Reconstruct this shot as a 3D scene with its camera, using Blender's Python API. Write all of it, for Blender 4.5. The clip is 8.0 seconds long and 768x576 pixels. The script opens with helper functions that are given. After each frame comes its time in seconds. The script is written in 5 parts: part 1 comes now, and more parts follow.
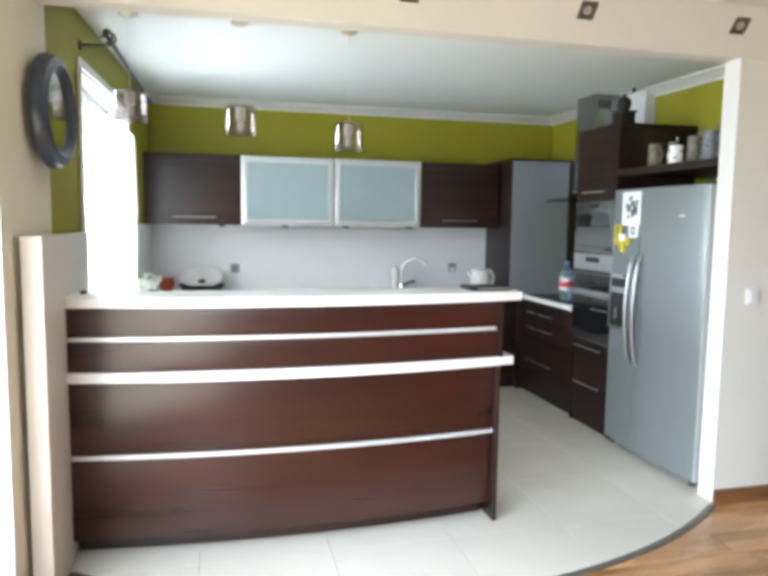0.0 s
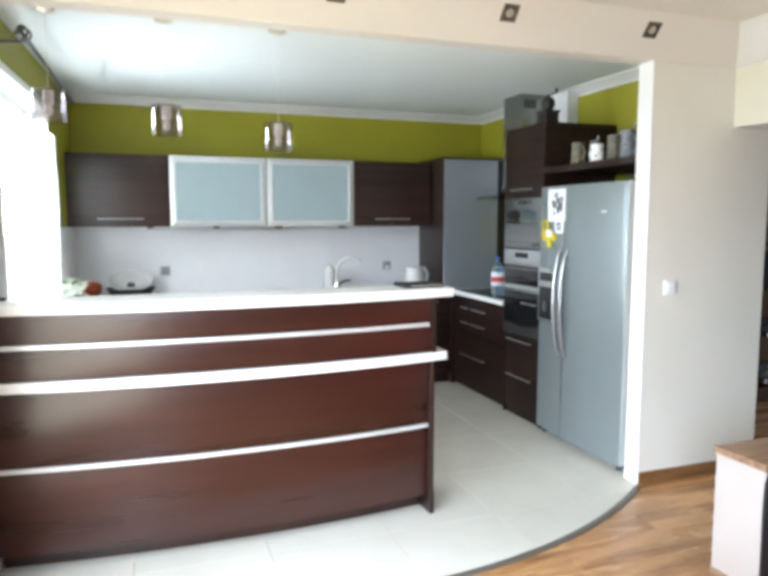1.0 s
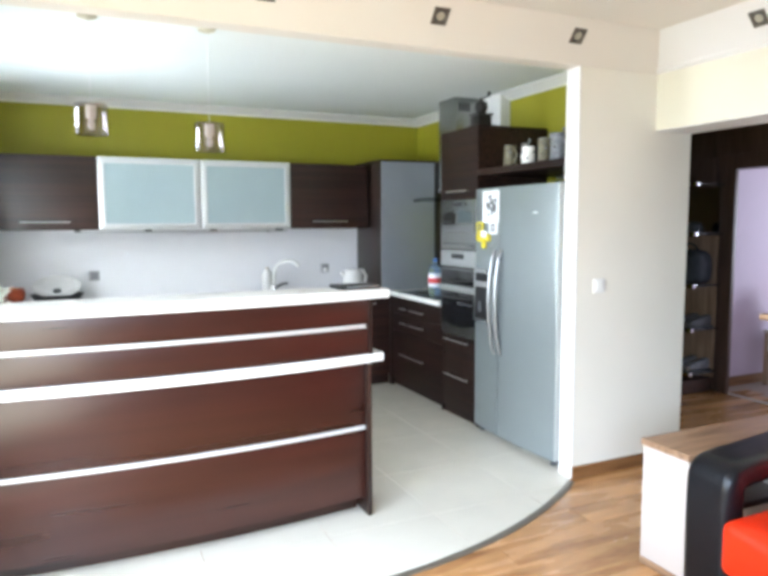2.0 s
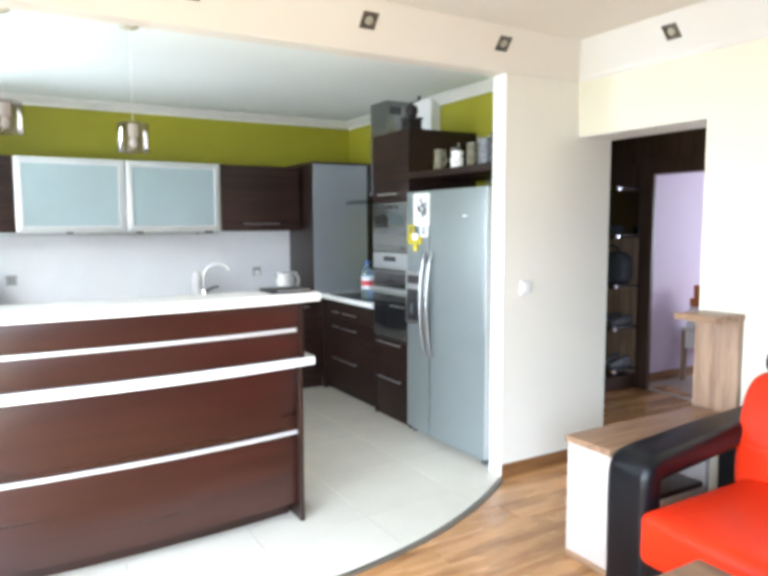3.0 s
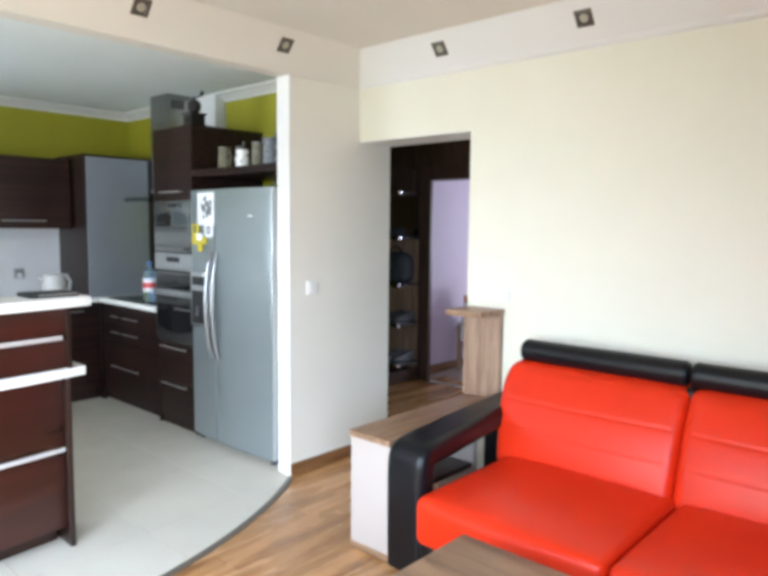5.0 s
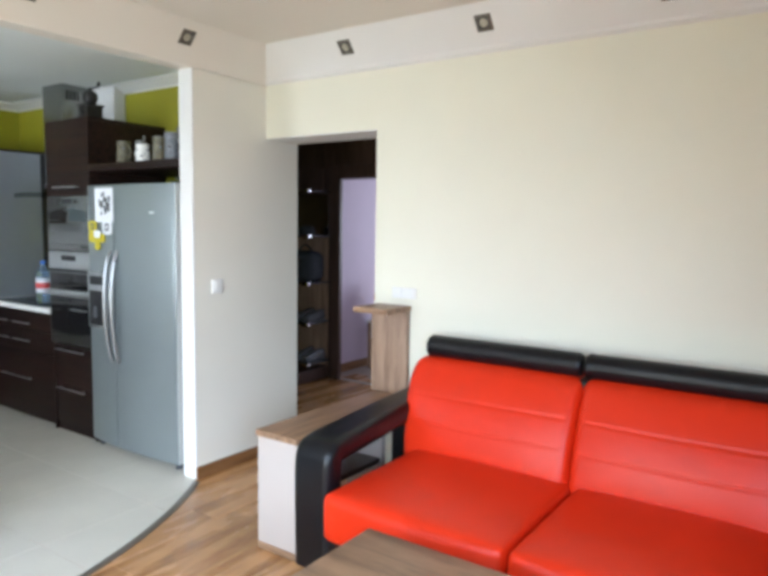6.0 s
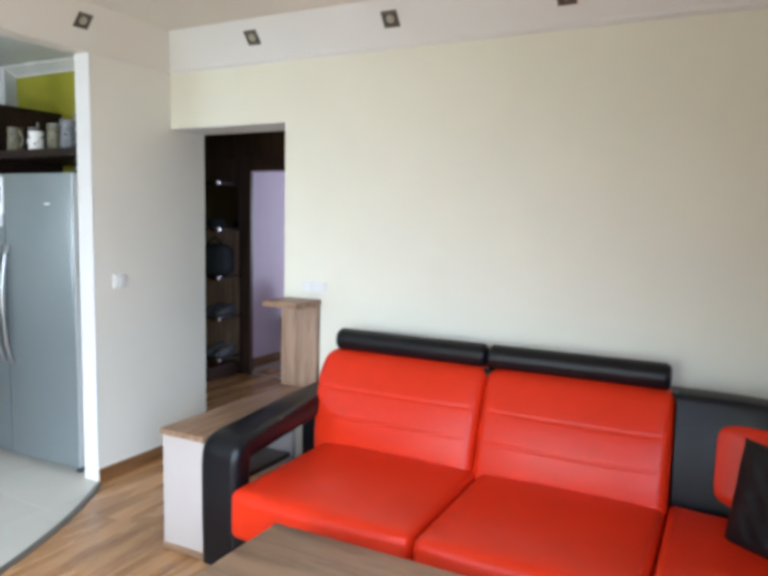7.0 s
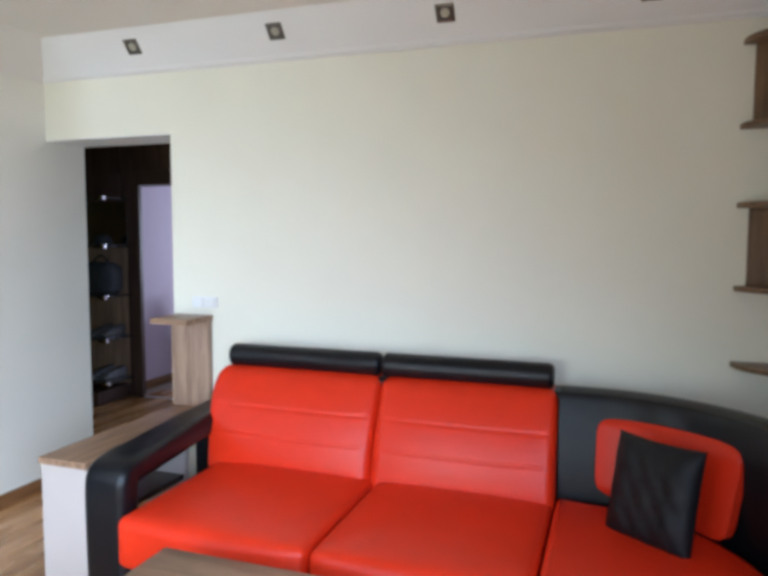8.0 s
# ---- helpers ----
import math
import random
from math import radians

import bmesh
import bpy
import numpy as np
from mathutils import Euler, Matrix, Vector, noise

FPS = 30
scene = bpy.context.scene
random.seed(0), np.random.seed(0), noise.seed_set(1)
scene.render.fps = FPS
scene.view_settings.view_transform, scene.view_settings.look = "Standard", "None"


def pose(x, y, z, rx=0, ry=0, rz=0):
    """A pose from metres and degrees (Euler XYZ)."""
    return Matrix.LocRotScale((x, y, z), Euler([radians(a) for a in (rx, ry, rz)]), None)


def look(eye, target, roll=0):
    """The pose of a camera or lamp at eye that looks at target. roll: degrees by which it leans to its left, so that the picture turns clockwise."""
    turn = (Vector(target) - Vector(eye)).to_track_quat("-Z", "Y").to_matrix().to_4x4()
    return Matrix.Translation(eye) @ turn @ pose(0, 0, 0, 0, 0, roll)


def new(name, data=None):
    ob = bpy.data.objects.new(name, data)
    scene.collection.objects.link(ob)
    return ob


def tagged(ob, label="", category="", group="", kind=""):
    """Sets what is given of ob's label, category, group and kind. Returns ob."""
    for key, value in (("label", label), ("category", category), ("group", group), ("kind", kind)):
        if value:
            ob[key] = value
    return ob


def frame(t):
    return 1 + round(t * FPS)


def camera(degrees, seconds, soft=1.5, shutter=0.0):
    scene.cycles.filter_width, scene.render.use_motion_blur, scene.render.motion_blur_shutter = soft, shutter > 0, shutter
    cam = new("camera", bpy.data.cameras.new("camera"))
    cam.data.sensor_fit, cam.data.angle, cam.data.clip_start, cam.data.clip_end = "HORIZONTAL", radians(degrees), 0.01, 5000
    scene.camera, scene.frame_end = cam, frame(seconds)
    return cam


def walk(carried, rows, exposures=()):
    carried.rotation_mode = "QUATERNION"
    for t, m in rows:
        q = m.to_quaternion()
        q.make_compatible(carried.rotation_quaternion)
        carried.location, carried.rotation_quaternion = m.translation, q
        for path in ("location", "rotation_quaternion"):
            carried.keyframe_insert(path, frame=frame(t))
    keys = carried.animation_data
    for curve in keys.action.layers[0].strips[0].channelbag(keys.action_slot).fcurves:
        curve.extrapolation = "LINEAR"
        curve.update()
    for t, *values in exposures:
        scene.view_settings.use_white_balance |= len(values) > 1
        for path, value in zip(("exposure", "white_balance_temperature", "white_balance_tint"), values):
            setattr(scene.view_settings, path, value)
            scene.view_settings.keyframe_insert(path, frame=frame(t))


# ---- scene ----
cam = camera(60.1, 8.0, soft=4.0)
PATH = [
    (0, (-0.8, -0.584, 1.553), (-0.311, 1.345, 1.352), 0.8),
    (0.5, (-0.793, -0.595, 1.554), (-0.216, 1.31, 1.365), 0.7),
    (1, (-0.788, -0.607, 1.556), (-0.118, 1.267, 1.352), 0.0),
    (1.5, (-0.769, -0.606, 1.547), (-0.012, 1.234, 1.346), -0.2),
    (3, (-0.732, -0.621, 1.555), (0.272, 1.099, 1.364), -0.2),
    (3.5, (-0.717, -0.626, 1.559), (0.406, 1.019, 1.371), 0.0),
    (4, (-0.707, -0.634, 1.557), (0.532, 0.924, 1.362), 0.1),
    (4.5, (-0.695, -0.641, 1.554), (0.664, 0.813, 1.356), 0.5),
    (5, (-0.685, -0.658, 1.557), (0.79, 0.68, 1.369), 0.6),
    (6.5, (-0.667, -0.709, 1.546), (1.033, 0.326, 1.347), 1.1),
    (7, (-0.665, -0.73, 1.556), (1.101, 0.188, 1.352), 1.2),
    (7.5, (-0.661, -0.748, 1.536), (1.175, 0.027, 1.37), 0.6),
    (8, (-0.651, -0.783, 1.538), (1.233, -0.129, 1.382), 0.2),
]
EXPOSURES = [(0, 0.15, 6450, 10), (1.5, 0.44, 6350, 10), (3.0, 0.62, 6400, 10), (3.5, 0.60, 6400, 10), (5, 0.24, 6250, 10), (6.5, -0.02, 6250, 10), (8, -0.14, 5800, 10)]
W_LIVING, W_SOUTH, W_BOUNCE, W_KITCHEN, W_LILAC = 66, 60, 38, 100, 48
walk(cam, [(t, look(e, g, r)) for t, e, g, r in PATH], EXPOSURES)

# ---- world and light ----
world = bpy.data.worlds.new("sky")
scene.world = world
world.use_nodes = True
_nt = world.node_tree
_sky = _nt.nodes.new("ShaderNodeTexSky")
_sky.sky_type, _sky.sun_disc = "NISHITA", False
_sky.sun_elevation, _sky.sun_rotation = radians(42), radians(200)
_nt.links.new(_sky.outputs[0], _nt.nodes["Background"].inputs[0])
_nt.nodes["Background"].inputs[1].default_value = 0.12


def area(name, at, target, sx, sy, watts, colour, spread=180):
    d = bpy.data.lights.new(name, "AREA")
    d.shape, d.size, d.size_y, d.energy, d.color = "RECTANGLE", sx, sy, watts, colour
    d.spread = radians(spread)
    ob = new(name, d)
    ob.matrix_world = look(at, target)
    return ob


DAY = (0.79, 0.88, 1.0)
SKY = (0.64, 0.785, 1.0)
# tint of the added upward fill lamp
BOUNCE = (0.98, 0.985, 0.81)
area("daylight_balcony_window", (-1.60, 0.80, 1.45), (1.6, 2.3, -1.8), 1.9, 1.6, W_LIVING, SKY, 104)
# fill lamp in an added, unseen opening; brightens the pier from the south-west
area("fill_light_added_window", (-1.64, -1.65, 1.60), (1.5, 2.2, -1.7), 1.5, 1.1, W_SOUTH, SKY, 100)
# added fill lamp, aimed up: assumed bounce from outside onto upper walls
area("bounce_fill_balcony_window", (-1.61, 0.80, 0.95), (1.5, 2.4, 2.1), 1.9, 1.3, W_BOUNCE, BOUNCE, 150)
area("daylight_kitchen_window", (-1.74, 3.98, 1.60), (2.0, 3.98, 0.35), 1.44, 1.42, W_KITCHEN, DAY, 116)
# second lamp added in this window, aimed up to brighten the kitchen ceiling
area("bounce_fill_kitchen_window", (-1.75, 3.98, 1.25), (2.4, 4.1, 2.1), 1.40, 0.7, 28, (0.92, 0.98, 1.0), 150)
# lamp in an unseen opening, placed to light the lilac room
area("fill_light_lilac_opening", (7.05, 2.3, 1.5), (4, 2.5, 1.2), 1.2, 1.3, W_LILAC, DAY)


# ---- materials ----
def mat(name, col, rough=0.5, metal=0.0, var=0.06, scale=6.0, bump=0.05, fine=120.0, coat=0.0, spec=0.5, rvar=0.08, stretch=(1, 1, 1), rand=0.0):
    m = bpy.data.materials.new(name)
    m.use_nodes = True
    nt = m.node_tree
    n, l = nt.nodes, nt.links
    b = n["Principled BSDF"]
    tc = n.new("ShaderNodeTexCoord")
    mp = n.new("ShaderNodeMapping")
    mp.inputs["Scale"].default_value = stretch
    l.new(tc.outputs["Object"], mp.inputs[0])
    n1 = n.new("ShaderNodeTexNoise")
    n1.inputs["Scale"].default_value, n1.inputs["Detail"].default_value = scale, 4
    n2 = n.new("ShaderNodeTexNoise")
    n2.inputs["Scale"].default_value, n2.inputs["Detail"].default_value = fine, 3
    l.new(mp.outputs[0], n1.inputs[0])
    l.new(mp.outputs[0], n2.inputs[0])
    add = n.new("ShaderNodeMath")
    add.operation = "MULTIPLY_ADD"
    l.new(n2.outputs[0], add.inputs[0])
    add.inputs[1].default_value = 0.35
    l.new(n1.outputs[0], add.inputs[2])
    src = add.outputs[0]
    if rand:
        oi = n.new("ShaderNodeObjectInfo")
        a2 = n.new("ShaderNodeMath")
        a2.operation = "MULTIPLY_ADD"
        l.new(oi.outputs["Random"], a2.inputs[0])
        a2.inputs[1].default_value = rand
        l.new(src, a2.inputs[2])
        src = a2.outputs[0]
    cr = n.new("ShaderNodeMapRange")
    cr.inputs["From Min"].default_value, cr.inputs["From Max"].default_value = 0.35, 1.0 + rand
    cr.inputs["To Min"].default_value, cr.inputs["To Max"].default_value = 1 - var, 1 + var
    l.new(src, cr.inputs[0])
    mix = n.new("ShaderNodeVectorMath")
    mix.operation = "SCALE"
    mix.inputs[0].default_value = col
    l.new(cr.outputs[0], mix.inputs["Scale"])
    l.new(mix.outputs[0], b.inputs["Base Color"])
    rr = n.new("ShaderNodeMapRange")
    rr.inputs["To Min"].default_value, rr.inputs["To Max"].default_value = max(0.02, rough - rvar), min(1, rough + rvar)
    l.new(n1.outputs[0], rr.inputs[0])
    l.new(rr.outputs[0], b.inputs["Roughness"])
    b.inputs["Metallic"].default_value = metal
    b.inputs["Coat Weight"].default_value = coat
    b.inputs["Coat Roughness"].default_value = 0.12
    b.inputs["Specular IOR Level"].default_value = spec
    if bump:
        bp = n.new("ShaderNodeBump")
        bp.inputs["Strength"].default_value = bump
        bp.inputs["Distance"].default_value = 0.004
        l.new(n2.outputs[0], bp.inputs["Height"])
        l.new(bp.outputs[0], b.inputs["Normal"])
    return m


def wood(name, dark, light, axis="x", rough=0.35, scale=5.0, coat=0.0, spec=0.5, rand=0.0, contrast=(0.35, 0.68), bump=0.05, streak=14.0, swirl=0.5, fine=0.3, detail=5.0, along=1.0):
    m = bpy.data.materials.new(name)
    m.use_nodes = True
    nt = m.node_tree
    n, l = nt.nodes, nt.links
    b = n["Principled BSDF"]
    tc = n.new("ShaderNodeTexCoord")
    mp = n.new("ShaderNodeMapping")
    s = {"x": (along, streak, streak), "y": (streak, along, streak), "z": (streak, streak, along)}[axis]
    mp.inputs["Scale"].default_value = s
    if rand:
        oi = n.new("ShaderNodeObjectInfo")
        vm = n.new("ShaderNodeVectorMath")
        vm.operation = "MULTIPLY_ADD"
        cb = n.new("ShaderNodeCombineXYZ")
        for i in range(3):
            l.new(oi.outputs["Random"], cb.inputs[i])
        l.new(cb.outputs[0], vm.inputs[0])
        vm.inputs[1].default_value = (7.3, 3.1, 5.7)
        l.new(tc.outputs["Object"], vm.inputs[2])
        l.new(vm.outputs[0], mp.inputs[0])
    else:
        l.new(tc.outputs["Object"], mp.inputs[0])
    n1 = n.new("ShaderNodeTexNoise")
    n1.inputs["Scale"].default_value, n1.inputs["Detail"].default_value, n1.inputs["Distortion"].default_value = scale * 0.5, detail, swirl
    l.new(mp.outputs[0], n1.inputs[0])
    n2 = n.new("ShaderNodeTexNoise")
    n2.inputs["Scale"].default_value, n2.inputs["Detail"].default_value = scale * 4, 4
    l.new(mp.outputs[0], n2.inputs[0])
    big = n.new("ShaderNodeTexNoise")
    big.inputs["Scale"].default_value = 1.7
    l.new(tc.outputs["Object"], big.inputs[0])
    a = n.new("ShaderNodeMath")
    a.operation = "MULTIPLY_ADD"
    l.new(n2.outputs[0], a.inputs[0])
    a.inputs[1].default_value = fine
    l.new(n1.outputs[0], a.inputs[2])
    a2 = n.new("ShaderNodeMath")
    a2.operation = "MULTIPLY_ADD"
    l.new(big.outputs[0], a2.inputs[0])
    a2.inputs[1].default_value = 0.25
    l.new(a.outputs[0], a2.inputs[2])
    out = a2.outputs[0]
    if rand:
        a3 = n.new("ShaderNodeMath")
        a3.operation = "MULTIPLY_ADD"
        l.new(oi.outputs["Random"], a3.inputs[0])
        a3.inputs[1].default_value = rand
        l.new(out, a3.inputs[2])
        out = a3.outputs[0]
    cr = n.new("ShaderNodeValToRGB")
    cr.color_ramp.elements[0].position = contrast[0] + 0.2
    cr.color_ramp.elements[1].position = contrast[1] + 0.25 + rand
    cr.color_ramp.elements[0].color = (*dark, 1)
    cr.color_ramp.elements[1].color = (*light, 1)
    l.new(out, cr.inputs[0])
    l.new(cr.outputs[0], b.inputs["Base Color"])
    rr = n.new("ShaderNodeMapRange")
    rr.inputs["To Min"].default_value, rr.inputs["To Max"].default_value = rough - 0.06, rough + 0.08
    l.new(n1.outputs[0], rr.inputs[0])
    l.new(rr.outputs[0], b.inputs["Roughness"])
    b.inputs["Coat Weight"].default_value = coat
    b.inputs["Specular IOR Level"].default_value = spec
    bp = n.new("ShaderNodeBump")
    bp.inputs["Strength"].default_value, bp.inputs["Distance"].default_value = bump, 0.003
    l.new(n2.outputs[0], bp.inputs["Height"])
    l.new(bp.outputs[0], b.inputs["Normal"])
    return m


def glass(name, col=(1, 1, 1), rough=0.0, trans=1.0):
    m = bpy.data.materials.new(name)
    m.use_nodes = True
    b = m.node_tree.nodes["Principled BSDF"]
    b.inputs["Base Color"].default_value = (*col, 1)
    b.inputs["Roughness"].default_value = rough
    b.inputs["Transmission Weight"].default_value = trans
    b.inputs["IOR"].default_value = 1.45
    return m


def film_glass(name, tint, gloss, share):
    """Thin tinted glass with a metallic film: part clear, part mirror."""
    m = bpy.data.materials.new(name)
    m.use_nodes = True
    n, l = m.node_tree.nodes, m.node_tree.links
    n.remove(n["Principled BSDF"])
    t, g, mx = n.new("ShaderNodeBsdfTransparent"), n.new("ShaderNodeBsdfGlossy"), n.new("ShaderNodeMixShader")
    t.inputs[0].default_value = (*tint, 1)
    g.inputs[0].default_value = (*gloss, 1)
    g.inputs["Roughness"].default_value = 0.04
    mx.inputs[0].default_value = share
    l.new(t.outputs[0], mx.inputs[1])
    l.new(g.outputs[0], mx.inputs[2])
    l.new(mx.outputs[0], n["Material Output"].inputs[0])
    return m


def sheer(name, col):
    m = bpy.data.materials.new(name)
    m.use_nodes = True
    nt = m.node_tree
    n, l = nt.nodes, nt.links
    n.remove(n["Principled BSDF"])
    d, t, tr = n.new("ShaderNodeBsdfDiffuse"), n.new("ShaderNodeBsdfTranslucent"), n.new("ShaderNodeBsdfTransparent")
    w = n.new("ShaderNodeTexWave")
    w.inputs["Scale"].default_value = 60
    tc = n.new("ShaderNodeTexCoord")
    l.new(tc.outputs["Object"], w.inputs[0])
    for s in (d, t):
        s.inputs[0].default_value = (*col, 1)
    m1, m2 = n.new("ShaderNodeMixShader"), n.new("ShaderNodeMixShader")
    m1.inputs[0].default_value = 0.65
    l.new(d.outputs[0], m1.inputs[1])
    l.new(t.outputs[0], m1.inputs[2])
    mr = n.new("ShaderNodeMapRange")
    mr.inputs["To Min"].default_value, mr.inputs["To Max"].default_value = 0.2, 0.4
    l.new(w.outputs[0], mr.inputs[0])
    l.new(mr.outputs[0], m2.inputs[0])
    l.new(m1.outputs[0], m2.inputs[1])
    l.new(tr.outputs[0], m2.inputs[2])
    l.new(m2.outputs[0], n["Material Output"].inputs[0])
    return m


M_CREAM = mat("cream_wall_paint", (0.785, 0.765, 0.645), 0.7, var=0.03, scale=2.0, bump=0.12, fine=160)
M_WHITE = mat("white_wall_paint", (0.75, 0.745, 0.73), 0.65, var=0.025, scale=2.0, bump=0.08, fine=160)
M_PINK = mat("warm_white_ceiling_paint", (0.725, 0.69, 0.63), 0.75, var=0.02, scale=1.5, bump=0.08, fine=160)
M_KCEIL = mat("cool_white_ceiling_paint", (0.75, 0.79, 0.78), 0.85, var=0.03, scale=1.5, bump=0.05, spec=0.15)
M_GREEN = mat("olive_green_wall_paint", (0.30, 0.28, 0.012), 0.6, var=0.05, scale=3.0, bump=0.12, fine=150)
M_LILAC = mat("lilac_wall_paint", (0.57, 0.475, 0.575), 0.7, var=0.03, bump=0.08)
M_PIER = mat("warm_white_pier_paint", (0.77, 0.745, 0.665), 0.7, var=0.03, scale=2.0, bump=0.12, fine=160)
M_CARPET = mat("pale_beige_floor", (0.44, 0.37, 0.33), 0.7, var=0.08, scale=8, bump=0.15, fine=200)
M_SPLASH = mat("white_splashback_laminate", (0.87, 0.87, 0.89), 0.35, var=0.02, bump=0.02)
M_TILE = mat("cream_stoneware_tile", (0.60, 0.56, 0.475), 0.22, var=0.06, scale=3.5, bump=0.03, fine=60, rand=0.05)
M_GROUT = mat("grey_grout", (0.62, 0.585, 0.50), 0.8, var=0.1, scale=30)
M_PLANK = wood("oak_laminate_floor", (0.17, 0.068, 0.022), (0.55, 0.29, 0.12), "x", rough=0.26, scale=3.2, rand=0.05, streak=5.5, contrast=(0.28, 0.70))
M_STRIP = mat("grey_brown_transition_strip", (0.13, 0.11, 0.085), 0.4, metal=0.3, var=0.1)
M_BASE = wood("brown_skirting_wood", (0.13, 0.055, 0.018), (0.27, 0.13, 0.05), "x", rough=0.35)
M_WENGE = wood("dark_wenge_veneer", (0.016, 0.0065, 0.0045), (0.042, 0.0165, 0.011), "x", rough=0.34, scale=2.5, spec=0.55, streak=30.0, swirl=0.0, fine=0.15, bump=0.0, detail=2.0, along=0.5)
M_MAHOG = wood("red_brown_wenge_veneer", (0.016, 0.0048, 0.0034), (0.044, 0.0112, 0.0070), "x", rough=0.28, scale=1.6, spec=0.6, streak=13.0, bump=0.0, swirl=0.0, fine=0.12, contrast=(0.15, 0.70), detail=2.0, along=0.35)
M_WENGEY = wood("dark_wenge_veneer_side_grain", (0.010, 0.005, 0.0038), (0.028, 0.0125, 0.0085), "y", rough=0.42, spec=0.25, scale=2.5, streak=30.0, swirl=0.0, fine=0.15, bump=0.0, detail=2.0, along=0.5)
M_WENGEZ = wood("dark_wenge_veneer_upright_grain", (0.012, 0.006, 0.0045), (0.034, 0.015, 0.010), "z", rough=0.36, scale=2.5, streak=30.0, swirl=0.0, fine=0.15, bump=0.0, detail=2.0, along=0.5)
M_HALL = wood("dark_hall_joinery", (0.048, 0.027, 0.021), (0.11, 0.062, 0.048), "z", rough=0.4)
M_OAK = wood("walnut_brown_shelf_laminate", (0.15, 0.082, 0.045), (0.34, 0.205, 0.12), "x", rough=0.4, scale=5, streak=10.0)
M_OAKY = wood("walnut_brown_shelf_laminate_y", (0.15, 0.082, 0.045), (0.34, 0.205, 0.12), "y", rough=0.4, scale=5, streak=10.0)
M_OAKZ = wood("walnut_brown_upright_laminate", (0.19, 0.115, 0.075), (0.38, 0.25, 0.17), "z", rough=0.4, scale=5, streak=10.0)
M_SHELFW = wood("warm_brown_wall_shelf", (0.095, 0.052, 0.024), (0.21, 0.125, 0.06), "z", rough=0.4, scale=5, streak=10.0)
M_SHELFB = wood("warm_brown_wall_shelf_board", (0.095, 0.052, 0.024), (0.21, 0.125, 0.06), "y", rough=0.4, scale=5, streak=10.0)
M_TABLE = wood("walnut_brown_tabletop", (0.13, 0.075, 0.042), (0.33, 0.20, 0.115), "y", rough=0.33, scale=4.5, streak=8.0)
M_PEACH = mat("beige_laminate", (0.66, 0.58, 0.50), 0.45, var=0.04, bump=0.02)
M_WLAM = mat("off_white_laminate", (0.66, 0.62, 0.59), 0.4, var=0.02, bump=0.02)
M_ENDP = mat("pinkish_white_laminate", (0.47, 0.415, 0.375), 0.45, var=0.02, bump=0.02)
M_TOP = mat("white_worktop_laminate", (0.84, 0.83, 0.80), 0.42, var=0.02, bump=0.0)
M_STEEL = mat("brushed_stainless_steel", (0.28, 0.285, 0.28), 0.26, metal=0.9, var=0.02, scale=3, bump=0.0, fine=40, stretch=(1, 1, 6), rvar=0.03)
M_FRIDGE = mat("silver_fridge_lacquer", (0.265, 0.30, 0.305), 0.36, metal=0.5, var=0.03, scale=3, bump=0.02, fine=200)
M_GREYLAM = mat("grey_shutter_laminate", (0.30, 0.325, 0.36), 0.4, metal=0.35, var=0.03, bump=0.01)
M_CHROME = mat("polished_chrome", (0.75, 0.76, 0.77), 0.12, metal=1.0, var=0.02, bump=0)
M_ALU = mat("satin_aluminium", (0.55, 0.57, 0.57), 0.3, metal=0.9, var=0.03, bump=0.02)
M_HANDLE = mat("satin_handle_metal", (0.38, 0.39, 0.395), 0.3, metal=0.9, var=0.03, bump=0.02)
M_ALUW = mat("pale_aluminium_strip", (0.66, 0.67, 0.66), 0.35, metal=0.35, var=0.02, bump=0.02)
M_FROST = mat("frosted_green_glass", (0.37, 0.465, 0.485), 0.32, var=0.05, scale=3, bump=0.05, fine=300, coat=0.25)
M_BLACKG = mat("black_oven_glass", (0.010, 0.010, 0.011), 0.05, var=0.05, bump=0, spec=0.6)
M_DARKMIR = mat("mirrored_dark_glass", (0.24, 0.25, 0.25), 0.05, metal=1.0, var=0.03, bump=0, rvar=0.02)
M_BLACKP = mat("black_plastic", (0.02, 0.02, 0.022), 0.4, var=0.1)
M_DGREY = mat("dark_grey_plastic", (0.07, 0.075, 0.08), 0.45, var=0.08)
M_BLEA = mat("black_leather", (0.005, 0.0055, 0.0075), 0.31, var=0.12, scale=9, bump=0.15, fine=420, spec=0.32, rvar=0.02)
M_PILL = mat("soft_black_leather", (0.006, 0.006, 0.0075), 0.55, var=0.15, scale=9, bump=0.35, fine=300, spec=0.3)
M_RLEA = mat("red_leather", (0.66, 0.027, 0.005), 0.33, var=0.06, scale=7, bump=0.15, fine=420, spec=0.32, rvar=0.03)
M_NAVY = mat("dark_blue_clock_rim", (0.045, 0.058, 0.095), 0.3, var=0.1)
M_MIRROR = mat("grey_mirror", (0.62, 0.63, 0.62), 0.06, metal=1.0, var=0.03, bump=0, rvar=0.02)
M_WPLAS = mat("white_plastic", (0.80, 0.80, 0.78), 0.35, var=0.02, bump=0.01)
M_CER = mat("glazed_white_ceramic", (0.72, 0.71, 0.69), 0.15, var=0.08, scale=25, bump=0.02)
M_CERB = mat("white_mug_glaze", (0.78, 0.77, 0.75), 0.15, var=0.05, scale=20, bump=0.02)
M_STONE = mat("grey_brown_stoneware", (0.125, 0.112, 0.068), 0.35, var=0.75, scale=38, bump=0.15, fine=90)
